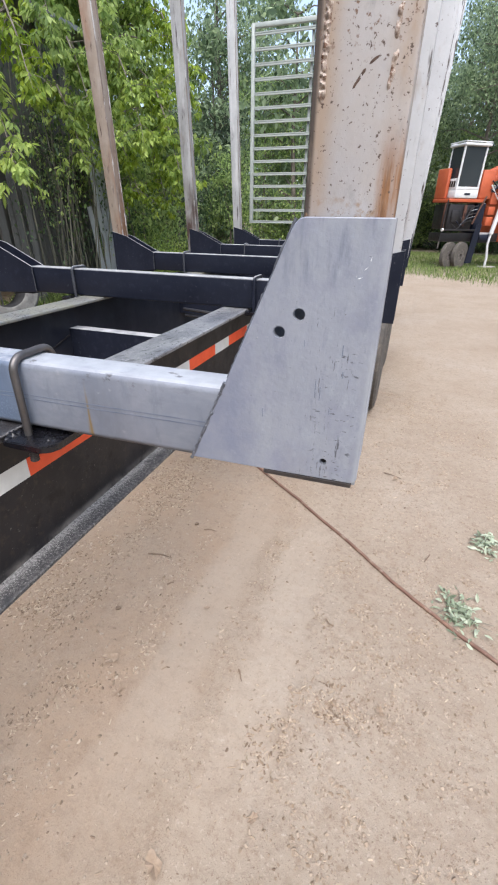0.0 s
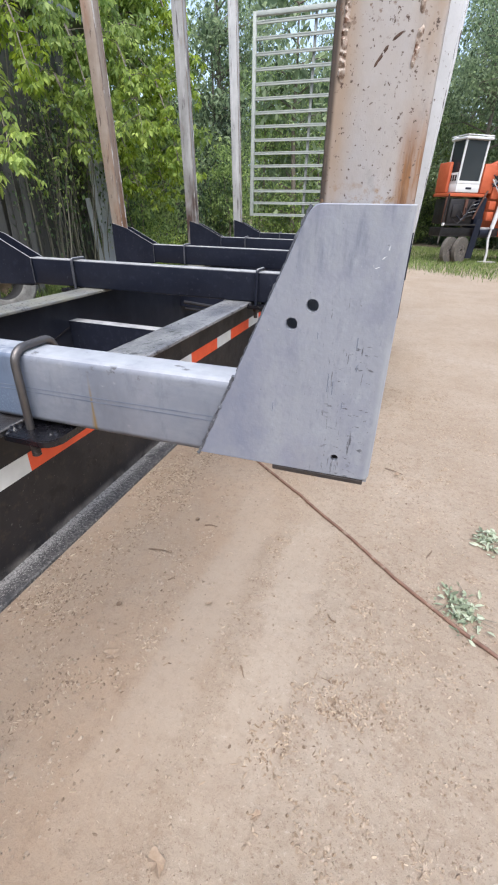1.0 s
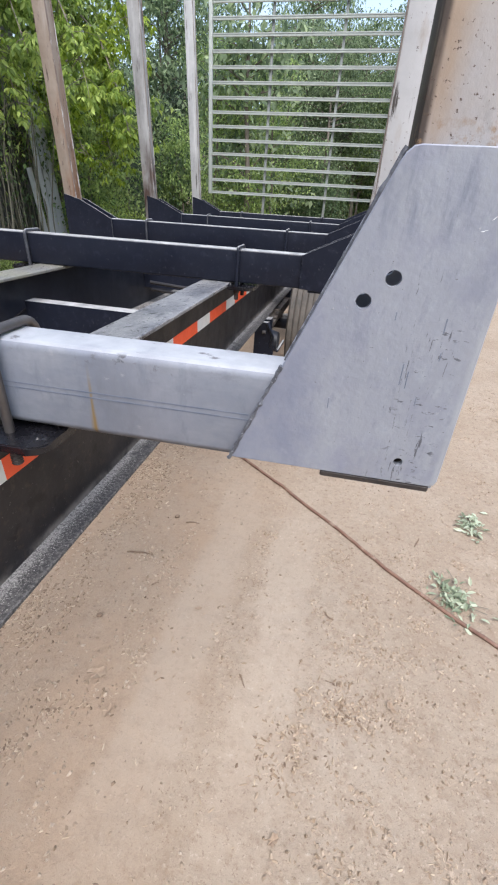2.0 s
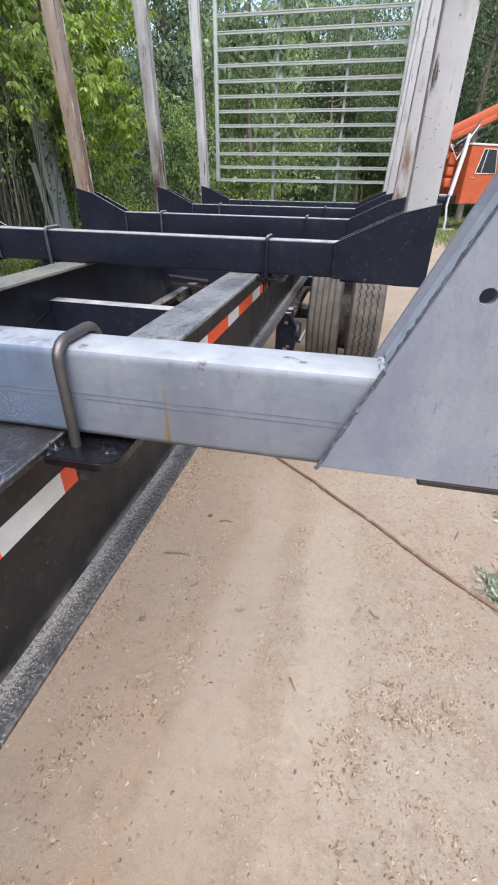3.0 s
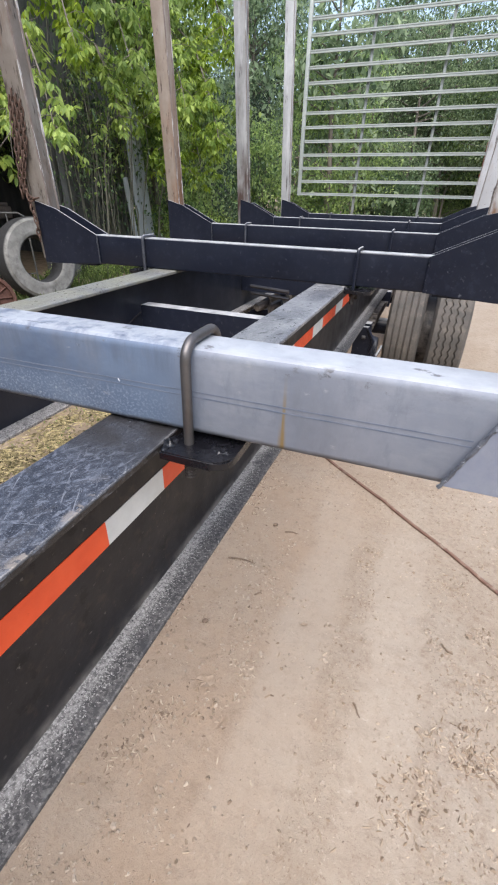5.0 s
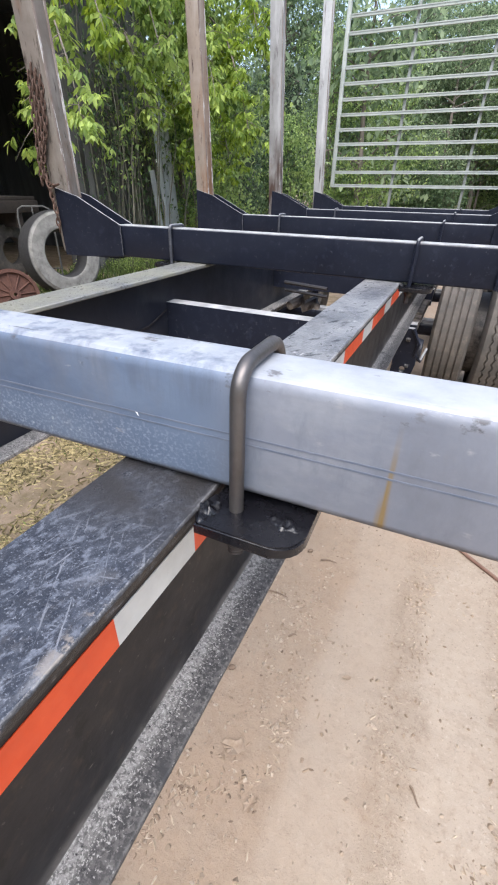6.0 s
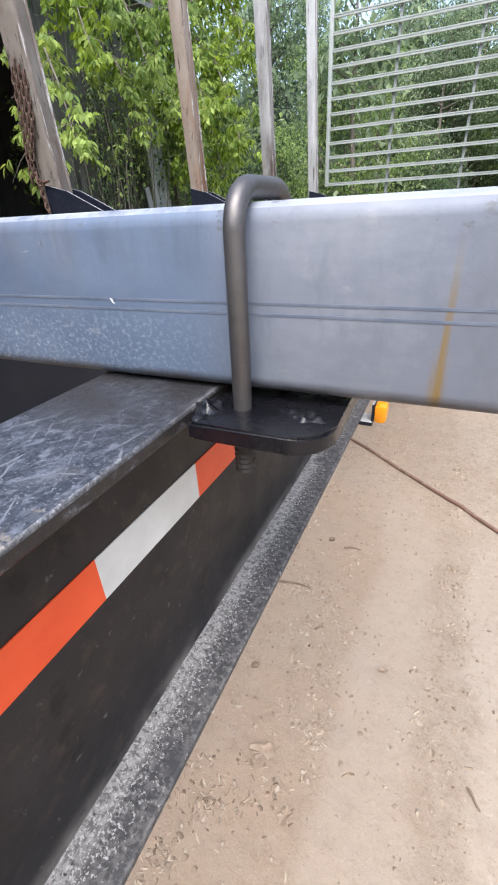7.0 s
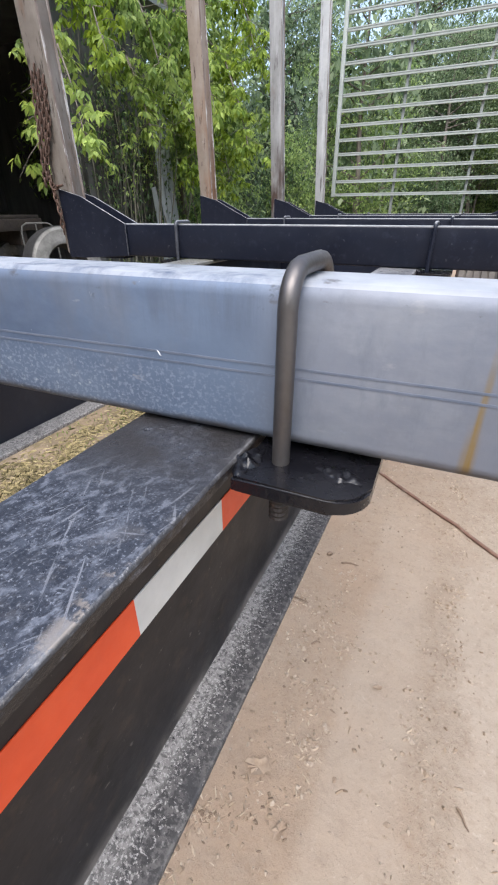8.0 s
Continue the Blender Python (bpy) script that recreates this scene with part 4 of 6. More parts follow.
for shape, flip in ((plate_shape, 1), (mirror, -1)):
    holes = [(flip * 1.153, 1.393, 0.0095), (flip * 1.123, 1.364, 0.0095), (flip * 1.213, 1.144, 0.0065)]
    part("gusset", prism(shape, -0.0105, 0.0005, holes, 0.0014), PLATE, bunk, "flat grey mill-finish gusset plate with three bolt holes", False)
    part("gusset", prism(shape, 0.0845, 0.0955, holes[:2]), PLATE, bunk, "flat grey mill-finish gusset plate with three bolt holes", False)
    a, b = sorted((flip * 1.147, flip * 1.270))
    stake(bunk, a, b, 0.002, 0.083, 1.470, 4.05, 0.0, STAKE_NEW, "pale grey stake with rust streaks and old weld scars")
    a, b = sorted((flip * 1.104, flip * 1.266))
    part("bottom_plate", box(a, b, -0.009, 0.082, 1.0975, 1.1076, 0.002, 1), BLACK_SCALE, bunk, "dark scaled plate under the beam's end", False)
    part("weld", weld_bead((flip * 0.958, -0.0095, 1.104), (flip * 1.030, -0.0085, 1.268), 0.0034, rng, 0.0008), GREY_WELD, bunk, "speckled grey weld bead")
    part("weld", rough_bead((flip * 1.031, 0.004, 1.2535), (flip * 1.031, 0.081, 1.2535), (1, 0, 0), (0, 0, 1), 0.006, 0.0045, rng, 7.0, 0.006), PALE_BEAD, bunk, "pale lumpy weld across the beam")
    part("weld", weld_bead((flip * 1.033, -0.003, 1.275), (flip * 1.139, -0.003, 1.522), 0.0033, rng, 0.0008), GREY_WELD, bunk, "speckled grey weld bead")
    cap = prism([(flip * 1.0365, 1.258), (flip * 1.1415, 1.500), (flip * 1.1465, 1.500), (flip * 1.0465, 1.258)], 0.001, 0.084)
    part("cap_plate", cap, CAP, bunk, "sloping cap plate, paled for skylight", False)
    part("end_plate", box(min(flip * 1.264, flip * 1.272), max(flip * 1.264, flip * 1.272), 0.001, 0.084, 1.10, 1.257), PLATE, bunk, "grey end plate", False)
    for x, z0, z1, w, h in ((1.161, 1.649, 2.30, 0.0048, 0.0058), (1.241, 1.658, 1.700, 0.0036, 0.0044), (1.243, 1.704, 2.30, 0.0034, 0.0036)):
        part("weld_scar", rough_bead((flip * x, 0.0025, z0), (flip * (x + 0.004), 0.0025, z1), (1, 0, 0), (0, -1, 0), w, h, rng, x, 0.0050), SCAR, bunk, "old painted-over weld scar on the stake")
    for a, b in (((1.198, 1.663), (1.212, 1.682)), ((1.215, 1.685), (1.226, 1.693))):
        part("scar", rough_bead((flip * a[0], 0.0016, a[1]), (flip * b[0], 0.0016, b[1]), (0.7, 0, -0.7), (0, -1, 0), 0.0016, 0.0008, rng, a[0], 0.004), DARK_RUST, bunk, "short rusty scratch")
    for x, z0, l, w in ((1.225, 1.335, 0.018, 0.0008), (1.229, 1.300, 0.011, 0.0007), (1.188, 1.262, 0.030, 0.0007), (1.196, 1.258, 0.024, 0.0006), (1.214, 1.235, 0.012, 0.0008), (1.10, 1.215, 0.016, 0.0006), (1.165, 1.345, 0.010, 0.0006)):
        part("scratch", box(flip * x - w, flip * x + w, -0.0109, -0.0105, z0, z0 + l), SEAM, bunk, "fine dark scratch on the plate", False)
    for x, z0, tilt in ((1.244, 1.462, 50), (1.237, 1.449, 75), (1.249, 1.474, 15)):
        mark = part("chalk_mark", sweep([(0, 0, -0.0035), (0.0003, 0, -0.001), (-0.0002, 0, 0.001), (0, 0, 0.0035)], [0.0001, 0.0005, 0.0003, 0.0001], 5), CHALK, bunk, "short white chalk mark")
        mark.matrix_basis = pose(flip * x, -0.0106, z0, 0, tilt, 0)
add_clamps(bunk, (ROD, ROD), 0.085)
for x, z, turn in ((0.4260, 1.1785, 50),):
    part("paint_fleck", sweep([(-0.0035, 0, 0), (-0.001, 0, 0.0005), (0.001, 0, -0.0004), (0.0035, 0, 0.0003)], [0.0002, 0.0008, 0.0006, 0.0001], 5), CHALK, bunk, "small white paint fleck").matrix_basis = pose(x, -0.0008, z, 0, turn, 0)

# ---- the bar rack at the trailer's front ----
rack = thing("headboard_rack", pose(0, 7.84, 0), "tall rack of chalky white steel bars across the trailer", "bar rack")
part("side_rail", box(-2.318, -2.272, 0, 0.055, 1.455, 3.79, 0.006), GRATE, rack)
part("side_rail", box(0.080, 0.126, 0, 0.055, 1.455, 3.79, 0.006), GRATE, rack)
part("top_rail", box(-2.2715, 0.0795, 0, 0.055, 3.74, 3.79, 0.006), GRATE, rack)


def channel(x0, x1, half, depth, wall):
    """A steel bar along x with a shallow rolled groove in its front."""
    outline = [(0, -half), (depth, -half), (depth, half), (0, half), (0, half - wall), (0.006, half - wall), (0.006, wall - half), (0, wall - half)]
    bm = bmesh.new()
    a = [bm.verts.new((x0, y2, z2)) for y2, z2 in outline]
    b = [bm.verts.new((x1, y2, z2)) for y2, z2 in outline]
    for k in range(8):
        n = (k + 1) % 8
        bm.faces.new((a[k], a[n], b[n], b[k]))
    bm.faces.new(a)
    bm.faces.new(b[::-1])
    return bm


bar = mesh_of("bar", channel(-2.2715, 0.0795, 0.0175, 0.030, 0.011), GRATE)
for k in range(15):
    b = part("bar", bar, None, rack)
    b.location = (0, 0.012, 1.477 + 0.1575 * k)
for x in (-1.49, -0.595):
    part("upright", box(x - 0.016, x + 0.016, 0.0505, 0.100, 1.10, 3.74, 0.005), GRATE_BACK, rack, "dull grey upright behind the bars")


# ---- loose things on the ground ----
hose_pts = [(-2.6, 4.80), (-1.5, 3.87), (-0.78, 3.325), (-0.21, 2.877), (0.18, 2.555), (0.42, 2.345), (0.774, 2.10), (1.25, 1.88), (1.9, 1.74), (2.8, 1.80)]
bm = bmesh.new()
line = []
for k in range(len(hose_pts) - 1):
    p0, p1, p2, p3 = (Vector(hose_pts[max(0, min(len(hose_pts) - 1, k + d))]) for d in (-1, 0, 1, 2))
    for j in range(8):
        u = j / 8
        q = 0.5 * ((2 * p1) + (p2 - p0) * u + (2 * p0 - 5 * p1 + 4 * p2 - p3) * u * u + (3 * p1 - p0 - 3 * p2 + p3) * u ** 3)
        line.append((q.x, q.y, ground_height(q.x, q.y) + 0.007))
tagged(part("hose", sweep(line, 0.0085, 10), HOSE), "brown rubber air hose lying across the dirt", "hose")


def scatter(name, count, area, sizes, material, label, category, seed, flat=0.25, keep=None, slim=1.0):
    """Small faceted bits lying on the ground, in one mesh."""
    r = np.random.RandomState(seed)
    verts, faces = [], []
    n = 0
    while n < count:
        x, y = r.uniform(area[0], area[1]), r.uniform(area[2], area[3])
        if keep and r.rand() > keep(x, y):
            continue
        n += 1
        l = r.uniform(*sizes)
        w, h = slim * l * r.uniform(0.18, 0.5), l * flat * r.uniform(0.4, 1.3)
        a, tilt = r.uniform(0, math.tau), r.uniform(-0.3, 0.3)
        c, s = math.cos(a), math.sin(a)
        z = ground_height(x, y) + h * 0.1
        base = len(verts)
        for k in range(6):
            q = k * math.tau / 6 + r.uniform(-0.35, 0.35)
            px, py = math.cos(q) * l * r.uniform(0.32, 0.55), math.sin(q) * w * r.uniform(0.6, 1.2)
            verts.append((x + c * px - s * py, y + s * px + c * py, z + tilt * px - 0.15 * h))
        for dx in (-0.22, 0.2):
            px, py = (dx + r.uniform(-0.1, 0.1)) * l, r.uniform(-0.4, 0.4) * w
            verts.append((x + c * px - s * py, y + s * px + c * py, z + h * r.uniform(0.7, 1.2) + tilt * px))
        faces += [tuple(base + k for k in f) for f in ((0, 1, 7), (1, 2, 6, 7), (2, 3, 6), (3, 4, 6), (4, 5, 7, 6), (5, 0, 7))]
    return tagged(new(name, raw_mesh(name, verts, faces, material)), label, category, kind="stuff")


def on_track(x):
    return max(math.exp(-min(((x - (lo + hi) / 2) / 0.11) ** 6, 50)) for lo, hi in TRACKS)


def litter_density(x, y):
    clumps = max(0.0, noise.noise(Vector((x * 1.7, y * 1.7, 5))) + 0.22) * max(0.0, noise.noise(Vector((x * 9, y * 9, 1))) + 0.02)
    return (0.035 + 2.4 * clumps) * (1 - 0.85 * on_track(x)) * (1.5 if x < -0.52 else 1.0)


def fibre_density(x, y):
    heap = max(0.0, noise.noise(Vector((x * 2.6, y * 2.6, 8))) + 0.05) * max(0.0, noise.noise(Vector((x * 12, y * 12, 2))) - 0.02)
    return (0.012 + 2.2 * heap) * (1 - 0.8 * on_track(x))


scatter("wood_chips", 6000, (-2.6, 1.9, 0.4, 7.0), (0.004, 0.015), CHIP, "pale wood chips scattered over the dirt", "wood chips", 4, 0.20, litter_density, 0.9)
scatter("straw", 21000, (-3.4, -1.65, 0.9, 4.8), (0.018, 0.075), STRAW, "yellow straw and chips on the dirt under the trailer", "straw", 9, 0.10, lambda x, y: min(1.0, (x + 3.4) / 0.8, (4.8 - y) / 1.0) * (0.06 + max(0.0, noise.noise(Vector((x * 4, y * 4, 6))) + 0.25)), 0.22)
scatter("twigs", 1500, (-2.6, 1.9, 0.4, 7.0), (0.006, 0.024), TWIG_BITS, "dark twig and bark crumbs on the dirt", "twigs", 5, 0.06, litter_density, 0.35)
scatter("pebbles", 5000, (-2.6, 1.9, 0.4, 7.0), (0.003, 0.010), PEBBLE, "small tan pebbles on the dirt", "pebbles", 6, 0.45, None, 1.8)
scatter("wood_fibres", 3600, (-1.5, 1.9, 0.4, 5.0), (0.008, 0.026), CHIP, "tan wood fibres and straw bits in the dirt", "wood fibres", 17, 0.12, fibre_density, 0.40)
scatter("bark_flakes", 4200, (-1.5, 1.9, 0.4, 5.0), (0.006, 0.020), CLOD, "thin brown bark flakes on the dirt", "bark flakes", 19, 0.30, fibre_density, 1.3)
scatter("clods", 17000, (-1.6, 1.9, 0.4, 5.0), (0.003, 0.012), CLOD, "crumbly brown dirt clods and bark bits", "clods", 7, 0.50, litter_density, 1.9)


def edge_density(x, y):
    """Litter swept into a band along the trailer's rail, and a few small heaps beside it."""
    band = math.exp(-((x + 1.05) / 0.13) ** 2) * max(0.0, noise.noise(Vector((x * 5, y * 2.4, 12))) + 0.22)
    heaps = sum(math.exp(-((x - a) ** 2 + (y - b) ** 2) / (2 * s * s)) for a, b, s in ((-1.04, 2.85, 0.10), (-0.93, 2.60, 0.07), (-0.75, 1.45, 0.04), (-0.79, 1.32, 0.035), (-0.66, 1.52, 0.03), (-1.07, 1.72, 0.08), (0.02, 1.52, 0.05), (0.20, 1.72, 0.06)))
    grain = max(0.0, noise.noise(Vector((x * 14, y * 14, 4))) + 0.4)
    return (1.1 * band + 0.75 * heaps) * grain + 0.002


scatter("wood_shavings", 3200, (-1.5, 0.6, 1.0, 4.2), (0.010, 0.036), CHIP, "pale wood shavings swept into small heaps on the dirt", "wood shavings", 23, 0.10, edge_density, 0.28)
scatter("bark_crumbs", 3400, (-1.5, 0.6, 1.0, 4.2), (0.006, 0.020), TWIG_BITS, "dark brown bark crumbs in small heaps on the dirt", "bark crumbs", 29, 0.20, edge_density, 0.7)


def leaf_quads(r, centres, spread_of, count, size, droop=0.75, verts=None, faces=None):
    """Folded leaves round centres; each is two triangles over a midrib."""
    verts = [] if verts is None else verts
    faces = [] if faces is None else faces
    c = np.array(centres)[r.randint(0, len(centres), count)]
    p = c + r.normal(0, 1, (count, 3)) * np.array(spread_of)
    yaw = r.uniform(0, math.tau, count)
    pitch = r.normal(-droop, 0.45, count)
    roll = r.normal(0, 0.5, count)
    l = size * r.uniform(0.6, 1.25, count)
    w = l * r.uniform(0.42, 0.62, count)
    cy, sy, cp, sp = np.cos(yaw), np.sin(yaw), np.cos(pitch), np.sin(pitch)
    f = np.stack([cy * cp, sy * cp, sp], 1)
    s = np.stack([-sy, cy, np.zeros(count)], 1)
    u = np.cross(f, s)
    s2 = s * np.cos(roll)[:, None] + u * np.sin(roll)[:, None]
    up = np.cross(f, s2)
    a, b = p, p + f * l[:, None]
    m = p + f * (l * 0.42)[:, None]
    q1 = m + s2 * (w / 2)[:, None] + up * (w * 0.12)[:, None]
    q2 = m - s2 * (w / 2)[:, None] + up * (w * 0.12)[:, None]
    base = len(verts)
    verts.extend(np.stack([a, q1, b, q2], 1).reshape(-1, 3).tolist())
    faces.extend([(base + 4 * k, base + 4 * k + 1, base + 4 * k + 2, base + 4 * k + 3) for k in range(count)])
    return verts, faces


def tree_meshes(seed, height, radius, low, leaves, size, material, trunk_r=0.12, spread_of=0.38, clumps=70):
    """A trunk with limbs, and a crown of small leaves in clumps round the limbs."""
    r = np.random.RandomState(seed)
    bm = bmesh.new()
    pts, x, y = [], 0.0, 0.0
    for k in range(8):
        pts.append((x, y, height * k / 8))
        x += r.normal(0, 0.06)
        y += r.normal(0, 0.06)
    sweep(pts, [trunk_r * (1 - 0.11 * k) for k in range(8)], 9, bm)
    centres = []
    for k in range(int(clumps / 4)):
        h = r.uniform(low, 0.97)
        base = Vector(pts[min(7, int(h * 8))])
        base.z = min(height * h, pts[-1][2])
        a = r.uniform(0, math.tau)
        reach = radius * (1.05 - 0.65 * max(0, h - low) / (1 - low)) * r.uniform(0.55, 1.1)
        rise = reach * r.uniform(0.0, 0.6)
        tip = base + Vector((math.cos(a) * reach, math.sin(a) * reach, rise))
        mid = base.lerp(tip, 0.5) + Vector((0, 0, reach * 0.12))
        sweep([base, mid, tip], [trunk_r * 0.3, trunk_r * 0.18, trunk_r * 0.06], 5, bm)
        for u in (0.45, 0.7, 0.9, 1.05):
            q = base.lerp(tip, u) + Vector([r.normal(0, reach * 0.16) for _ in range(3)])
            centres.append(tuple(q))
    verts, faces = leaf_quads(r, centres, (spread_of, spread_of, spread_of * 0.6), leaves, size)
    return mesh_of("trunk", bm, BARK, True), raw_mesh("crown", verts, faces, material)


def plant_tree(meshes, x, y, turn, scale, label, group):
    t = thing("tree", pose(x, y, -0.05, 0, 0, turn), label, "tree", group)
    t.scale = (scale, scale, scale)
    part("trunk", meshes[0], None, t)
    part("crown", meshes[1], None, t)
    return t


def shrub_mesh(seed, height, radius, leaves, size, material):
    r = np.random.RandomState(seed)
    bm = bmesh.new()
    centres = []
    for k in range(16):
        a, d = r.uniform(0, math.tau), radius * r.uniform(0.2, 1.0)
        tip = (math.cos(a) * d, math.sin(a) * d, height * r.uniform(0.45, 1.0))
        sweep([(tip[0] * 0.1, tip[1] * 0.1, 0), (tip[0] * 0.5, tip[1] * 0.5, tip[2] * 0.6), tip], [0.018, 0.012, 0.004], 5, bm)
        for u in (0.3, 0.55, 0.8, 1.0):
            centres.append((tip[0] * u, tip[1] * u, tip[2] * u))
    verts, faces = leaf_quads(r, centres, (0.30, 0.30, 0.26), leaves, size)
    return mesh_of("stem", bm, STEM, True), raw_mesh("leaves", verts, faces, material)


def plant_shrub(meshes, x, y, turn, scale, label, group):
    t = thing("shrub", pose(x, y, -0.03, 0, 0, turn), label, "shrub", group)
    t.scale = (scale, scale, scale)
    part("stem", meshes[0], None, t)
    part("leaves", meshes[1], None, t)


broad = [tree_meshes(s, 9.5, 2.6, 0.16, 8500, 0.135, LEAF_HAZED, 0.13, 0.40, 90) for s in (11, 12, 13)]
broad_plain = [tree_meshes(14, 9.5, 2.6, 0.10, 2400, 0.32, LEAF_HAZED, 0.13, 0.45, 110)]
young = [tree_meshes(s, 6.0, 1.7, 0.06, 6500, 0.11, LEAF_MID, 0.06, 0.32, 90) for s in (21, 22)]
bright = [tree_meshes(s, 4.2, 1.15, 0.10, 3600, 0.13, LEAF_MID, 0.04, 0.26, 64) for s in (25, 26)]
maple = [tree_meshes(s, 8.0, 2.0, 0.22, 11000, 0.145, LEAF, 0.09, 0.19, 150) for s in (31, 32)]
spruce = [tree_meshes(s, 9.0, 1.9, 0.04, 7500, 0.13, NEEDLE, 0.12, 0.30, 150) for s in (41,)]
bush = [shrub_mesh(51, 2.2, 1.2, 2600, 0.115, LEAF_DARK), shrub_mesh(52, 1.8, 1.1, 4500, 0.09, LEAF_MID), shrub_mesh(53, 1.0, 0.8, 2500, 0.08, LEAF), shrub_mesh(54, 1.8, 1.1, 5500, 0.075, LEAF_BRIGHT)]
r = random.Random(8)

# the wood across the yard's far end
far_row = [(-2.4, 29.5), (-4.6, 30.5), (-3.4, 33), (-0.8, 32), (-16, 31), (-12, 32), (-14.5, 34), (-18, 30), (-9.5, 33)]
for k in range(34):
    far_row.append((-7 + 0.70 * k + r.uniform(-0.4, 0.4), (26.5 if k % 2 else 30.5) + r.uniform(-1, 2.5) + (5.0 if k > 9 else 0.0)))
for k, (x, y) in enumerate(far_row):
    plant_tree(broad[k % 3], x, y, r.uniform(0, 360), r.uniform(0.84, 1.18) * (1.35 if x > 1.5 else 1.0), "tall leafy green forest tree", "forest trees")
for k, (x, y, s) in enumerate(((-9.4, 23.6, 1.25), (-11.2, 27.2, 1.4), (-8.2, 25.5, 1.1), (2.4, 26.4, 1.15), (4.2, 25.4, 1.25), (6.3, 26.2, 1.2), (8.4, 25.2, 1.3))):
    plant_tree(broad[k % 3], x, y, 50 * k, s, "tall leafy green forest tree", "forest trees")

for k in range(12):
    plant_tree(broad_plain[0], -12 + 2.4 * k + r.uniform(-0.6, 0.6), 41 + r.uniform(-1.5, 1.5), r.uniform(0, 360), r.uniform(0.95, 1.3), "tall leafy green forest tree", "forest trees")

# the wood round the rest of the yard
spots = []
for k in range(500):
    a, d = r.uniform(0, math.tau), r.uniform(13, 44)
    x, y = -1 + d * math.sin(a), 3 + d * math.cos(a)
    if -4.0 < x < 14 and -30 < y < 25 or -13 < x < -3 and y < 12 or -20 < x < 18 and y > 25:
        continue
    if any((x - p) ** 2 + (y - q) ** 2 < 7.0 for p, q in spots):
        continue
    spots.append((x, y))
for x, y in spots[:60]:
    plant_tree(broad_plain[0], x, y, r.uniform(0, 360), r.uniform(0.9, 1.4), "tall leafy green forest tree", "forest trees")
for k, (x, y) in enumerate(((-5.9, 19.0), (-4.2, 23), (3.2, 31), (6.4, 31), (9, 30), (-0.6, 28.5), (2.0, 29.5), (4.6, 33), (8.0, 33.5), (11, 32))):
    plant_tree(young[k % 2], x, y, r.uniform(0, 360), r.uniform(0.8, 1.2), "young bright green tree", "young trees")
for k, (x, y, s) in enumerate(((-6.1, 16.6, 0.85), (-6.7, 12.9, 0.85), (-6.7, 11.7, 0.95), (-6.0, 10.3, 0.72))):
    plant_tree(bright[k % 2], x, y, r.uniform(0, 360), s, "young bright green tree", "young trees")
for k, (x, y, s) in enumerate(((-7.9, 12.2, 1.1), (-8.6, 10.8, 1.0), (-9.4, 13.0, 1.1))):
    plant_tree(maple[k % 2], x, y, r.uniform(0, 360), s, "leafy maple beside the shed", "maples by the shed")
plant_tree(tree_meshes(33, 8.0, 1.7, 0.30, 3600, 0.15, LEAF, 0.09, 0.22, 80), -6.5, 10.6, 40, 0.95, "open-crowned leafy maple beside the shed", "maples by the shed")
for k, (x, y) in enumerate(((-8.9, 18.5), (-10.2, 20.5), (-8.0, 21.5), (2.0, 31), (-12, 24), (-10.9, 19.3), (-12.6, 22), (-9.4, 23), (-14, 25), (-13, 28.5), (-11.3, 25.8), (-15.5, 29), (-7.2, 14.6), (-8.3, 15.6))):
    plant_tree(spruce[0], x, y, 70 * k, (0.55 + 0.05 * (k % 5)) if k < 12 else 0.42, "dark green spruce at the wood's edge", "spruces")
for k in range(60):
    x = -14 + 30 * k / 60 + r.uniform(-0.5, 0.5)
    y = (15.5 if x < -6.5 else 20 if x < -4.5 else 24 if x < -1.5 else 30.0) + r.uniform(-1.2, 2.5)
    if -9.6 < x < -7.4:
        continue
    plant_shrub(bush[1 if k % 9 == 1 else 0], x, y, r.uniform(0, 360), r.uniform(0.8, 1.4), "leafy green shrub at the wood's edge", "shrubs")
for x, y, s in ((-6.1, 7.9, 0.4), (-5.5, 10.3, 0.6), (-5.2, 11.3, 0.5), (-6.2, 6.9, 0.3), (-5.9, 8.6, 0.35)):
    plant_shrub(bush[2 if s < 0.5 else 3], x, y, r.uniform(0, 360), s, "bright green shrub beside the shed", "shrubs by the shed")

# unseen wood added behind the camera to dim the faces turned towards it
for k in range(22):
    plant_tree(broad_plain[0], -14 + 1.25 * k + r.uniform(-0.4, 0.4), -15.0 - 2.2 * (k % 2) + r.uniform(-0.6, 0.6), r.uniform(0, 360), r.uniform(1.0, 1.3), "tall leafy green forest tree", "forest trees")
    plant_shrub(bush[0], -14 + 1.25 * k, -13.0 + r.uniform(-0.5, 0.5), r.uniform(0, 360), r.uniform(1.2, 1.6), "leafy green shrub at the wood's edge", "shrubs")

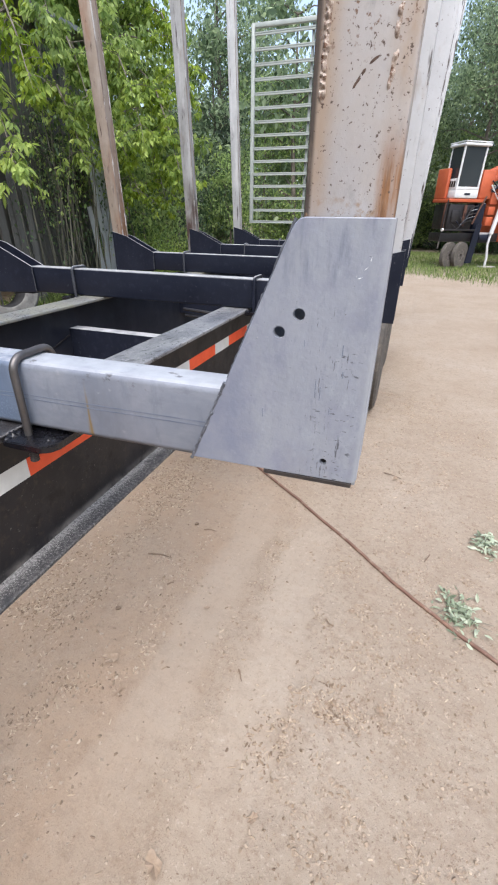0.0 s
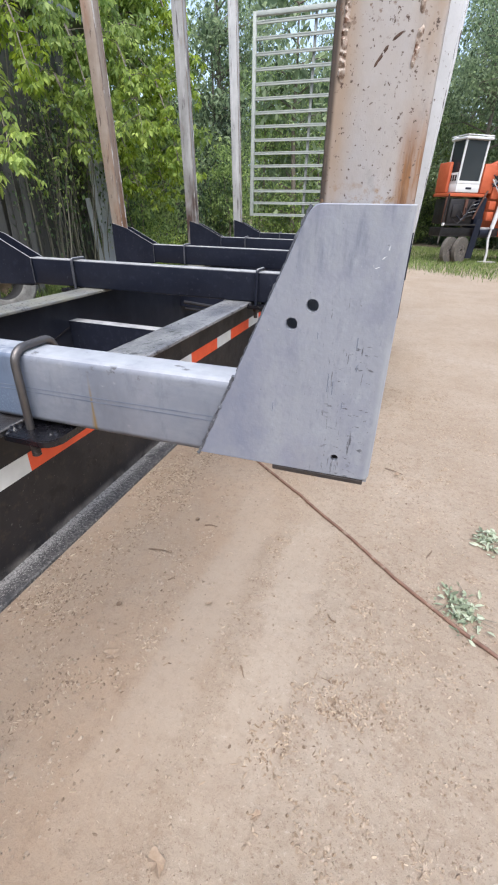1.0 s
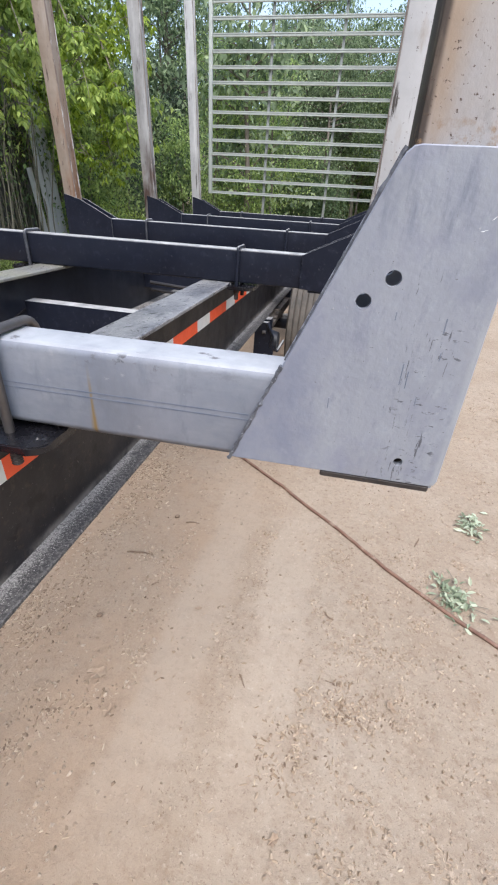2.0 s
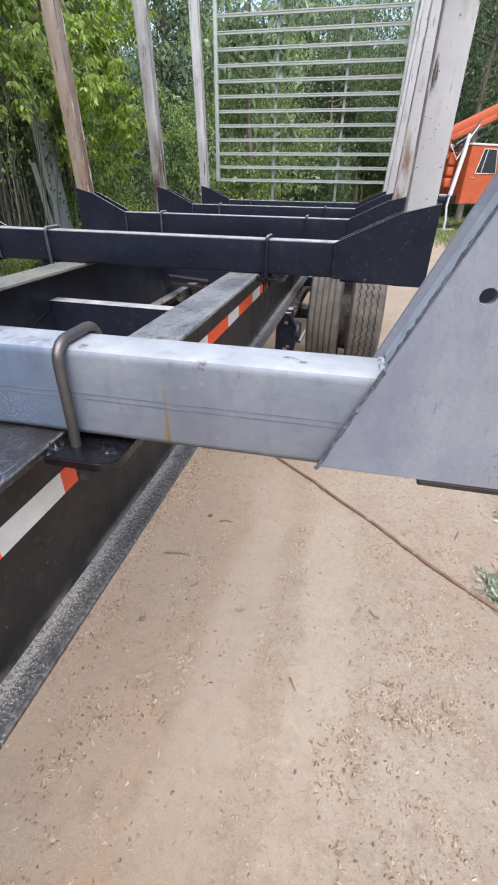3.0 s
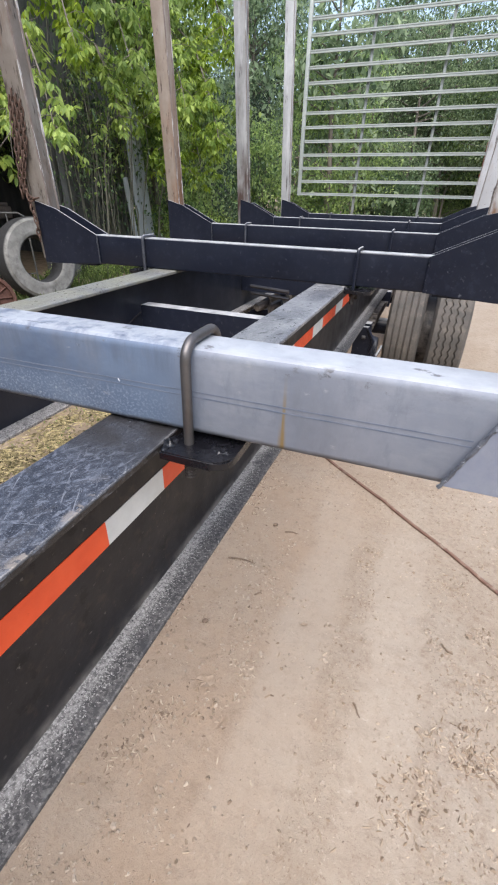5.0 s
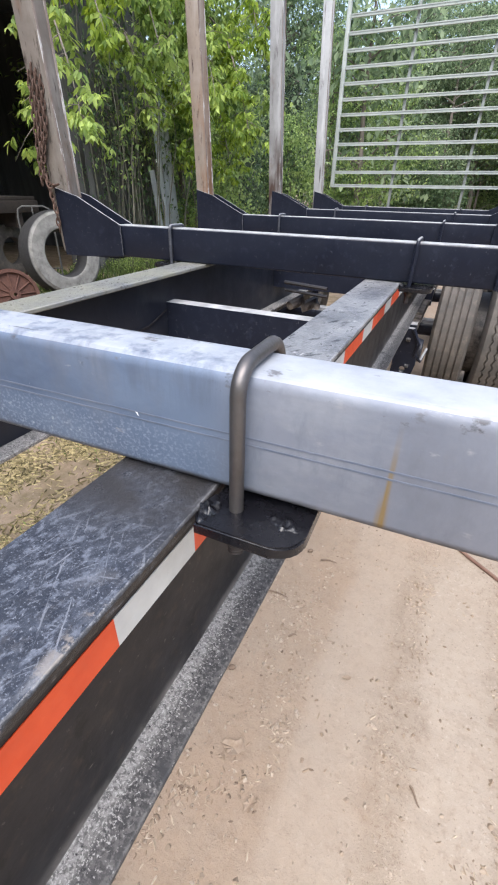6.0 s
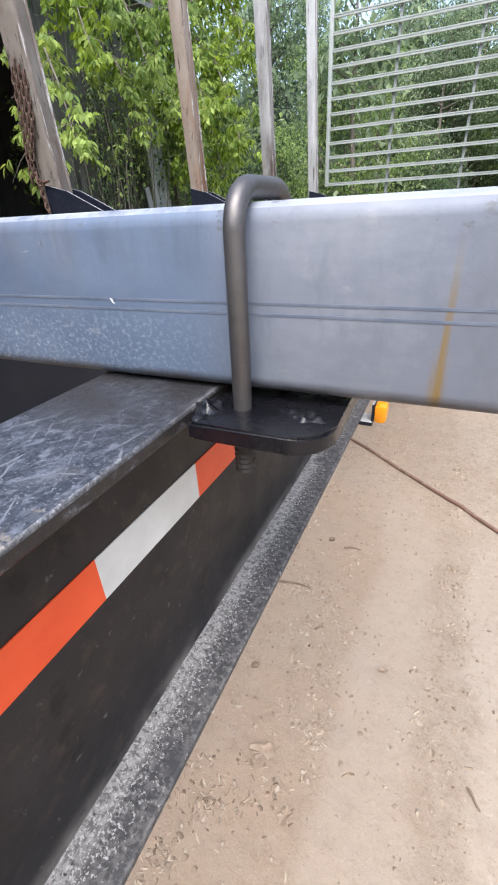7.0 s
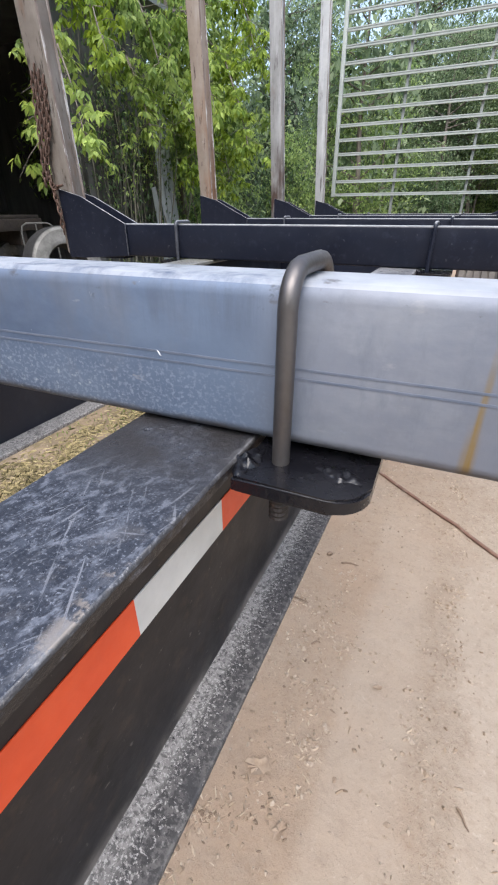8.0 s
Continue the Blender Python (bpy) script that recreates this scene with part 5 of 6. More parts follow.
# saplings and vines in front of the shed wall
for k in range(40):
    x, y = r.uniform(-6.9, -6.0), r.uniform(7.6, 9.9)
    h = r.uniform(2.4, 4.6)
    s = thing("sapling", pose(x, y, -0.02, r.uniform(-7, 7), r.uniform(-8, 8), r.uniform(0, 360)), "thin grey-green sapling with drooping leaves", "sapling", "saplings by the shed")
    q = r.uniform(0.006, 0.020)
    part("stem", sweep([(0, 0, 0), (r.uniform(-0.08, 0.08), 0.02, h * 0.35), (r.uniform(-0.15, 0.15), r.uniform(-0.1, 0.1), h * 0.7), (r.uniform(-0.22, 0.22), 0.05, h)], [q, 0.85 * q, 0.6 * q, 0.3 * q], 6), STEM, s)
    rr = np.random.RandomState(100 + k)
    v, f = leaf_quads(rr, [(rr.normal(0, 0.10), rr.normal(0, 0.10), h * u) for u in np.linspace(0.30 if k % 3 == 1 else 0.55, 1.0, 9)], (0.11, 0.11, 0.10), 110 if k % 3 == 1 else 90, 0.085, 0.95)
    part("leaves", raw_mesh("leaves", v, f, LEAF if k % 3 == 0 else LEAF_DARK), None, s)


def bough(points, leaves, seed, material):
    """A hanging leafy branch: a tapering limb, side twigs, and drooping sprays of five leaflets along them."""
    rr = np.random.RandomState(seed)
    b = thing("maple_branch", None, "leafy overhanging maple branch lit bright green", "branch", "branches by the shed")
    bm = sweep(points, [0.022 * (1 - 0.8 * k / (len(points) - 1)) for k in range(len(points))], 6)
    tips = []
    for k in range(26):
        u = rr.uniform(0.15, 1.0) * (len(points) - 1)
        i = min(int(u), len(points) - 2)
        p = Vector(points[i]).lerp(Vector(points[i + 1]), u - i)
        q = p + Vector((rr.uniform(-0.4, 0.4), rr.uniform(-0.4, 0.4), rr.uniform(-0.4, 0.08)))
        sweep([p, p.lerp(q, 0.5) + Vector((0, 0, 0.03)), q], [0.006, 0.004, 0.002], 5, bm)
        tips += [tuple(p.lerp(q, v)) for v in (0.4, 0.7, 1.0)]
    part("limb", bm, BARK, b)
    verts, faces = [], []
    for k in range(leaves):
        c = Vector(tips[rr.randint(len(tips))]) + Vector(rr.normal(0, 0.05, 3).tolist())
        spray = Matrix.Translation(c) @ Euler((0, -rr.normal(-0.55, 0.3), rr.uniform(0, math.tau))).to_matrix().to_4x4()
        l = rr.uniform(0.08, 0.135)
        for at, side in ((0.35, 1), (0.35, -1), (0.85, 1), (0.85, -1), (1.1, 0)):
            base = spray @ Matrix.Translation((at * l, 0, 0)) @ Euler((rr.normal(0, 0.25), rr.normal(0.55, 0.25), side * rr.normal(0.95, 0.15))).to_matrix().to_4x4()
            n = len(verts)
            verts += [tuple(base @ Vector((x * l, y * l, z * l))) for x, y, z in ((0, 0, 0), (0.3, 0.2, 0.02), (0.62, 0.19, 0.0), (1.05, 0, -0.1), (0.62, -0.19, 0.0), (0.3, -0.2, 0.02), (0.45, 0, -0.03))]
            faces += [(n, n + 6, n + 1), (n + 1, n + 6, n + 2), (n + 2, n + 6, n + 3), (n + 3, n + 6, n + 4), (n + 4, n + 6, n + 5), (n + 5, n + 6, n)]
    part("leaves", raw_mesh("leaves", verts, faces, material), None, b)


BOUGHS = (((-6.9, 7.6, 3.6), (-5.0, 6.05, 2.1), 120), ((-6.9, 7.6, 2.9), (-5.2, 5.5, 2.0), 75), ((-6.8, 8.2, 4.4), (-5.0, 6.6, 3.1), 130), ((-6.8, 9.4, 4.6), (-4.9, 7.7, 3.0), 220),
          ((-6.4, 10.4, 4.6), (-4.7, 8.8, 2.9), 210), ((-6.2, 11.4, 4.4), (-4.6, 10.0, 2.3), 220), ((-7.0, 8.8, 6.0), (-5.1, 7.3, 4.0), 220), ((-6.6, 8.8, 3.6), (-5.3, 7.9, 2.3), 150),
          ((-6.4, 9.9, 3.3), (-5.0, 9.0, 1.9), 160), ((-6.5, 11.6, 3.3), (-5.5, 10.9, 1.9), 150), ((-6.6, 9.6, 5.8), (-5.0, 8.4, 4.2), 200), ((-6.2, 12.0, 5.6), (-4.8, 10.8, 3.8), 200))
for k, (root, tip, sprays) in enumerate(BOUGHS):
    root, tip = Vector(root), Vector(tip)
    pts = [root.lerp(tip, u) + Vector((0, 0, 0.45 * math.sin(math.pi * u))) for u in (0, 0.4, 0.75, 1)]
    bough([tuple(p) for p in pts], sprays, k + 1, LEAF_BRIGHT if k not in (3, 6, 10) else LEAF)

# ---- the shed ----
def corrugated(width, height, step=0.10, depth=0.022):
    """A corrugated sheet standing in the x-z plane."""
    n = int(width / step * 4)
    bm = bmesh.new()
    rows = []
    for z in (0, height):
        rows.append([bm.verts.new((width * k / n, depth * math.sin(k * math.pi / 2), z)) for k in range(n + 1)])
    for k in range(n):
        bm.faces.new((rows[0][k], rows[0][k + 1], rows[1][k + 1], rows[1][k]))
    bmesh.ops.solidify(bm, geom=bm.faces[:], thickness=0.0015)
    return bm


shed = thing("shed", None, "grey weathered board and metal shed with a dark open bay", "shed")
board = mesh_of("board", box(-0.015, 0.015, 0.004, 0.196, 0, 4.6, 0.003, 1), BOARD)
y = 7.62
while y < 10.2:
    b = part("board", board, None, shed, "grey weathered wall board")
    b.location = (-7.0 + r.uniform(-0.006, 0.006), y, 0.02 * r.random())
    y += 0.2
part("wall", box(-12.0, -7.03, 10.21, 10.29, 0, 4.6), BOARD, shed, "far end wall", False)
part("wall", box(-12.08, -12.0, -2.0, 10.29, 0, 4.6), BOARD, shed, "back wall", False)
part("wall", box(-12.0, -7.03, -2.08, -2.0, 0, 4.6), BOARD, shed, "near end wall", False)
part("post", box(-7.08, -6.93, 7.45, 7.60, 0, 4.6, 0.006), BOARD, shed, "square corner post")
part("post", box(-7.08, -6.93, 2.60, 2.75, 0, 4.6, 0.006), BOARD, shed, "square post")
part("lintel", box(-7.08, -6.93, -2.0, 7.44, 4.3, 4.6, 0.006), BOARD, shed, "timber lintel")
part("roof", box(-12.4, -6.5, -2.4, 10.6, 4.61, 4.69), SHEET, shed, "sheet metal roof", False)

deck = thing("wagon", None, "old brown timber wagon deck inside the shed", "wagon")
for k in range(4):
    part("plank", box(-8.4 + 0.3 * k, -8.12 + 0.3 * k, 3.6, 7.0, 1.20, 1.25, 0.004), SHADED_TIMBER, deck, "brown deck plank, darkened for the shed's shade")
part("side_beam", box(-7.26, -7.16, 3.6, 7.0, 1.02, 1.195, 0.006), SHADED_TIMBER, deck, "rusty side beam, darkened for the shed's shade")
part("side_beam", box(-8.4, -8.3, 3.6, 7.0, 1.02, 1.195, 0.006), SHADED_TIMBER, deck, "rusty side beam, darkened for the shed's shade")
for yy in (3.8, 6.6):
    part("wheel", lathe([(-0.09, 0.22), (-0.11, 0.34), (-0.07, 0.42), (0.07, 0.42), (0.11, 0.34), (0.09, 0.22)], (-7.6, yy, 0.42), 30), RUBBER, deck, "dark tyre")
    part("axle_beam", box(-8.3, -7.2, yy - 0.06, yy + 0.06, 0.80, 1.015), SHADED_TIMBER, deck, "rusty axle beam", False)

for k, (yy, h, tilt) in enumerate(((9.06, 1.7, 9), (9.26, 2.6, 5), (9.44, 3.1, 4), (9.62, 3.3, 3), (9.82, 2.3, 7))):
    sheet = tagged(part("metal_sheet", corrugated(0.13, h, 0.065), PALE_SHEET), "pale grey corrugated metal sheet leaning upright", "metal sheet", "leaning sheets")
    sheet.matrix_basis = pose(-6.1 - 0.03 * k, yy, 0, 0, -tilt, 90)

for k, (yy, length, w, off) in enumerate(((7.00, 2.3, 0.15, 0.02), (7.19, 1.9, 0.12, 0.05), (7.37, 2.5, 0.16, 0.0), (7.58, 2.1, 0.13, 0.04))):
    plank = tagged(part("plank", box(-0.012, 0.012, -w / 2, w / 2, 0, length, 0.003, 1), BOARD), "grey weathered plank leaning against the shed", "plank", "leaning planks")
    plank.matrix_basis = pose(-6.42 - off, yy, 0.0, -8 - 3 * (k % 2), -10, 0)

# the big loose tyre and a rusty disc by the shed
def loose_tyre(m, radius, half):
    t = thing("loose_tyre", m, "bleached grey old tyre standing on the ground", "tyre")
    n = []
    for x, q in ((-0.55, 0.52), (-0.9, 0.58), (-1.0, 0.78), (-0.95, 0.90), (-0.82, 0.97), (-0.3, 1.0), (0.3, 1.0), (0.82, 0.97), (0.93, 0.91), (0.985, 0.90), (1.0, 0.80), (0.97, 0.68), (0.99, 0.66), (0.90, 0.58), (0.55, 0.52)):
        n.append((x * half, q * radius))
    part("casing", lathe(n, (0, 0, 0), 56), BLEACHED, t)
    return t


loose_tyre(pose(-5.67, 5.93, 0.565, 0, -7, -13), 0.56, 0.17)
disc = thing("rusty_disc", pose(-5.15, 4.62, 0.28, 0, -14, -20), "dark red rusty ribbed disc wheel on the ground", "wheel")
part("ring", lathe([(-0.025, 0.25), (-0.025, 0.29), (0.025, 0.29), (0.025, 0.25)], (0, 0, 0), 36), RUST, disc)
part("dish", lathe([(-0.012, 0.03), (-0.018, 0.25), (-0.008, 0.25), (0.006, 0.03)], (0, 0, 0), 36), RUST, disc)
part("hub", lathe([(-0.05, 0.02), (-0.05, 0.06), (0.05, 0.06), (0.05, 0.02)], (0, 0, 0), 20), RUST, disc)
for k in range(12):
    a = k * math.tau / 12
    part("rib", sweep([(0.010, 0.05 * math.cos(a), 0.05 * math.sin(a)), (0.004, 0.25 * math.cos(a), 0.25 * math.sin(a))], 0.009, 6), RUST, disc)

# a bent tube frame leaning behind the loose tyre
frame_tube = thing("tube_frame", pose(-6.25, 6.02, 0, -5, 0, 47), "thin bent grey tube frame standing behind the tyre", "tube frame")
part("hoop", sweep([(-0.17, 0, 0), (-0.17, 0, 1.02), (-0.15, 0, 1.11), (-0.09, 0, 1.15), (0.20, 0, 1.15), (0.27, 0, 1.11), (0.29, 0, 1.02), (0.29, 0, 0)], 0.013, 8), BOARD, frame_tube)
part("upright", sweep([(0.04, 0, 0.3), (0.04, 0, 1.14)], 0.010, 8), BOARD, frame_tube)
part("crossbar", sweep([(-0.17, 0, 0.3), (0.29, 0, 0.3)], 0.010, 8), BOARD, frame_tube)


# ---- rusty chain hung on the weathered stake ----
def chain(points, parent, pitch=0.030):
    """Links along a line, turned by a quarter from one to the next."""
    link = bmesh.new()
    ring = []
    for k in range(14):
        a = k * math.tau / 14
        ring.append((0.009 * math.cos(a), 0, 0.021 * math.sin(a)))
    sweep(ring, 0.0042, 6, link, True)
    me = mesh_of("link", link, DARK_RUST, True)
    pts = [Vector(p) for p in points]
    run, k = 0.0, 0
    for a, b in zip(pts, pts[1:]):
        d = (b - a)
        while run < d.length:
            ob = part("link", me, None, parent)
            ob.matrix_basis = Matrix.Translation(a + d.normalized() * run) @ d.to_track_quat("Z", "Y").to_matrix().to_4x4() @ Matrix.Rotation(math.pi / 2 * (k % 2), 4, "Z")
            run += pitch
            k += 1
        run -= d.length


cc = thing("rusty_chain", None, "rusty chain hanging in loops from the weathered stake", "chain")
for dx, low in ((0.0, 1.44), (0.022, 1.50), (-0.025, 1.41), (0.045, 1.56)):
    chain([(-2.385 + dx, 2.948, 1.875 - abs(dx)), (-2.400 + dx, 2.940, 1.65), (-2.425 + dx * 0.8, 2.932, low)], cc)
chain([(-2.40, 2.93, 1.42), (-2.37, 2.92, 1.30), (-2.38, 2.93, 1.20)], cc)
chain([(-2.42, 2.94, 1.47), (-2.39, 2.925, 1.405), (-2.34, 2.925, 1.415)], cc)

# ---- wilted weeds on the dirt ----
for x, y, n, s, turn in ((0.645, 2.31, 130, 0.115, 20), (0.815, 2.83, 80, 0.085, -10)):
    rr = np.random.RandomState(int(x * 1000))
    w = thing("wilted_weed", pose(x, y, ground_height(x, y) + 0.003, 0, 0, turn), "pulled wilted green weed lying on the dirt", "weed", "pulled weeds")
    v, f = [], []
    for k in range(n):
        l = rr.uniform(0.024, 0.052)
        base = Matrix.Translation((rr.normal(0, 0.36) * s, rr.normal(0, 0.62) * s, abs(rr.normal(0, 0.008)) + 0.003)) @ Euler((rr.normal(0, 0.5), rr.normal(0.1, 0.35), rr.uniform(0, math.tau))).to_matrix().to_4x4()
        m = len(v)
        v += [tuple(base @ Vector((a * l, b * l, c * l))) for a, b, c in ((0, 0, 0), (0.3, 0.17, 0.10), (0.65, 0.15, 0.16), (1.0, 0, 0.02), (0.65, -0.15, 0.16), (0.3, -0.17, 0.10), (0.48, 0, 0.08))]
        v[m:] = [(p[0], p[1], max(0.001, p[2])) for p in v[m:]]
        f += [(m, m + 6, m + 1), (m + 1, m + 6, m + 2), (m + 2, m + 6, m + 3), (m + 3, m + 6, m + 4), (m + 4, m + 6, m + 5), (m + 5, m + 6, m)]
    part("leaves", raw_mesh("leaves", v, f, WILT), None, w)
    for k in range(4):
        a = rr.uniform(0, math.tau)
        part("stalk", sweep([(0, 0, 0.006), (s * 0.6 * math.cos(a), s * 0.6 * math.sin(a), 0.012), (1.2 * s * math.cos(a + 0.3), 1.2 * s * math.sin(a + 0.3), 0.005)], [0.0022, 0.0018, 0.001], 5), STEM, w)


# ---- grass ----
def grass(name, count, area, keep, size, seed, label, material=GRASS):
    rr = np.random.RandomState(seed)
    verts, faces = [], []
    n = 0
    while n < count:
        x, y = rr.uniform(area[0], area[1]), rr.uniform(area[2], area[3])
        if not keep(x, y, rr):
            continue
        n += 1
        h = rr.uniform(*size)
        a, b = rr.uniform(0, math.tau), rr.uniform(0, math.tau)
        dx, dy = 0.004 * math.cos(a) * (1 + h * 6), 0.004 * math.sin(a) * (1 + h * 6)
        lx, ly = 0.4 * h * math.cos(b), 0.4 * h * math.sin(b)
        z = ground_height(x, y) - 0.01
        k = len(verts)
        verts += [(x - dx, y - dy, z), (x + dx, y + dy, z), (x + lx * 0.4 + dx * 0.6, y + ly * 0.4 + dy * 0.6, z + 0.65 * h), (x + lx, y + ly, z + h)]
        faces += [(k, k + 1, k + 2), (k, k + 2, k + 3)]
    tagged(new(name, raw_mesh(name, verts, faces, material)), label, "grass", kind="stuff")


grass("grass", 60000, (-3.2, 14, 13.2, 27), lambda x, y, q: y > 15.2 - 0.75 * (x - 1.4) + q.normal(0, 0.4) and y > 13.4, (0.04, 0.17), 71, "rough green grass along the yard's edge")
grass("under_grass", 1500, (-2.9, -1.6, 1.2, 4.4), lambda x, y, q: noise.noise(Vector((x * 1.5, y * 1.5, 4))) + q.uniform(-0.3, 0.4) > 0.15, (0.015, 0.04), 73, "sparse short grass in straw under the trailer")
grass("weedy_grass", 15000, (-7, -3.3, 4.6, 13), lambda x, y, q: noise.noise(Vector((x, y, 2))) + q.uniform(-0.3, 0.5) > -0.1, (0.04, 0.2), 72, "thin weedy grass beside the shed", WEEDY)


# ---- dry leaves, sticks and a cone on the dirt ----
def dry_leaf(x, y, size, turn):
    q = random.Random(int(turn * 7 + size * 1000))
    bm = bmesh.new()
    vs = []
    for k in range(18):
        a = k * math.tau / 18
        d = size * 0.5 * q.uniform(0.55, 1.05)
        vs.append(bm.verts.new((d * math.cos(a) * 1.15, d * math.sin(a) * 0.75, 0.005 + size * q.uniform(0.0, 0.14))))
    mid = bm.verts.new((0, 0, 0.004))
    for k in range(len(vs)):
        bm.faces.new((vs[k], vs[(k + 1) % len(vs)], mid))
    ob = tagged(part("dry_leaf", bm, DRY, None), "curled pale dry leaf on the dirt", "dry leaf", "dry leaves")
    ob.matrix_basis = pose(x, y, ground_height(x, y), 0, 0, turn)


for x, y, size, turn in ((-0.185, 1.14, 0.06, 130), (-0.65, 1.60, 0.065, 20), (-0.55, 1.50, 0.045, 250), (0.03, 1.32, 0.035, 60), (0.20, 2.15, 0.03, 10), (-0.40, 1.95, 0.03, 200), (0.35, 1.75, 0.04, 300), (0.33, 3.33, 0.06, 80)):
    dry_leaf(x, y, size, turn)
for x, y, length, turn in ((-0.76, 2.165, 0.13, 5), (-0.155, 1.71, 0.045, -50), (-0.62, 2.02, 0.03, 30), (0.31, 3.36, 0.12, -20), (-0.60, 2.43, 0.07, 12), (0.52, 2.62, 0.08, 70), (0.12, 2.05, 0.05, 140)):
    h = ground_height(x, y)
    pts = [(x + (u - 0.5) * length * math.cos(radians(turn)), y + (u - 0.5) * length * math.sin(radians(turn)) + 0.005 * math.sin(u * 5.1 + turn), h + 0.006) for u in (0, 0.25, 0.5, 0.75, 1)]
    tagged(part("stick", sweep(pts, [0.003, 0.0035, 0.003, 0.0025, 0.0015], 6), TWIG), "short brown stick on the dirt", "stick", "sticks")
for x, y in ((-0.703, 2.447), (-0.775, 1.81)):
    tagged(part("pine_cone", bead_lumps((x, y, ground_height(x, y) + 0.008), (x + 0.012, y + 0.004, ground_height(x, y) + 0.010), 0.011, random.Random(2), 0.003, 0.6), TWIG), "small dark brown pine cone on the dirt", "pine cone", "pine cones")

# ---- the loader truck ----
truck = thing("loader_truck", pose(0.783, 18.0, 0.268, 0, 0, 33) @ Matrix.Scale(0.86, 4), "orange truck-mounted log loader with a white cab on grass", "loader truck")
part("chassis", box(0.72, 6.6, 0.62, 1.45, 0.70, 1.02, 0.02), WEB, truck, "dark truck chassis")
part("engine_housing", box(0.82, 2.0, 0.55, 1.55, 1.15, 2.06, 0.05), WEB, truck, "dark grimy housing under the cab")
part("step_rail", box(0.60, 2.1, 0.36, 0.44, 1.10, 1.17, 0.01), WEB, truck, "dark step rail")
part("mud_flap", prism([(2.0, -0.12), (2.3, -0.12), (2.42, 1.35), (2.15, 1.35)], 0.42, 0.46), BLACK, truck, "black mud flap", False)
part("side_tank", lathe([(-0.28, 0.02), (-0.28, 0.2), (0.28, 0.2), (0.28, 0.02)], (2.72, 0.62, 0.85), 20), BLACK, truck, "dark round side tank")
for x, z, radius in ((1.12, 0.19, 0.50), (1.66, 0.19, 0.50), (4.95, 0.26, 0.56)):
    w = part("wheel", lathe([(-0.07, 0.06), (-0.07, 0.23), (0.07, 0.23), (0.07, 0.06)], (0, 0, 0), 28), WEB, truck)
    w.matrix_basis = pose(x, 0.42, z, 0, 0, 112 if x < 3 else 90)
    q = radius / 0.41
    part("tyre", lathe([(-0.075, 0.23), (-0.088, 0.30 * q), (-0.078, 0.41 * q), (0.078, 0.41 * q), (0.088, 0.30 * q), (0.075, 0.23)], (0, 0, 0), 32), RUBBER, w, "dusty grey tyre")
part("deck", box(0.70, 2.35, 0.5, 1.6, 2.13, 2.25, 0.02), ORANGE, truck, "orange turntable deck")
part("side_box", box(0.72, 0.87, 0.9, 1.6, 2.26, 3.30, 0.04), ORANGE, truck, "orange side box")
cab = part("cab", box(0.90, 1.95, 0.50, 1.32, 2.27, 2.56, 0.03), CABWHITE, truck, "white operator cab with dark glass")
top = 4.0
for x, yy in ((0.94, 0.54), (1.91, 0.54), (0.94, 1.28), (1.91, 1.28)):
    part("pillar", sweep([(x, yy, 2.55), (x + 0.04, yy, top)], 0.040, 6), CABWHITE, cab)
part("sill", box(0.905, 1.945, 0.505, 0.575, 2.561, 2.66, 0.01), CABWHITE, cab)
part("roof", box(0.88, 2.08, 0.44, 1.38, top, top + 0.09, 0.03), CABWHITE, cab)
part("pane", prism([(0.99, 2.67), (1.87, 2.67), (1.91, top - 0.02), (1.03, top - 0.02)], 0.538, 0.546), GLASS, cab, "dark front window", False)
part("pane", box(0.946, 0.954, 0.60, 1.22, 2.95, top - 0.02), GLASS, cab, "dark side window", False)
part("side_panel", box(0.905, 0.945, 0.60, 1.22, 2.561, 2.94, 0.01), CABWHITE, cab, "white lower side panel")
part("plate", box(1.32, 1.58, 0.49, 0.4995, 2.38, 2.45), BLACK, cab, "small dark plate", False)
part("mast", box(2.05, 2.62, 0.55, 1.35, 2.26, 3.26, 0.05), ORANGE, truck, "orange loader mast")
part("turret", box(2.15, 2.55, 0.60, 1.30, 1.03, 2.12, 0.04), BLACK, truck, "dark turret column")
part("boom", box(-0.17, 0.17, -0.13, 0.13, 0, 3.6, 0.04), ORANGE, truck, "orange loader boom").matrix_basis = pose(2.25, 0.9, 2.98, 0, 68, 0)
part("boom_rib", box(-0.10, 0.10, -0.16, 0.16, 0, 2.4, 0.03), ORANGE, truck, "orange boom stiffener").matrix_basis = pose(2.5, 0.9, 2.86, 0, 68, 0)
part("ram", sweep([(2.45, 0.70, 2.3), (3.0, 0.70, 2.75), (4.1, 0.75, 3.35)], [0.07, 0.065, 0.045], 10), BLACK, truck, "dark hydraulic ram")
for z0, z1 in ((1.30, 1.62), (1.70, 2.0), (2.08, 2.5)):
    part("valve_box", box(2.66, 2.98, 0.55, 0.95, z0, z1, 0.03), ORANGE, truck, "orange valve box")
part("exhaust_stack", sweep([(3.20, 0.36, 3.1), (3.14, 0.36, 2.5), (2.90, 0.36, 1.0)], [0.06, 0.085, 0.085], 12), CABWHITE, truck, "pale upright exhaust stack")
part("exhaust_pipe", sweep([(2.90, 0.36, 1.02), (2.86, 0.36, 0.6), (2.98, 0.37, 0.1), (2.99, 0.38, -0.27)], 0.045, 8), CABWHITE, truck, "pale bent pipe")
part("foot", box(2.65, 3.4, 0.15, 0.5, -0.31, -0.24, 0.02), RIM, truck, "stabilizer foot plate")
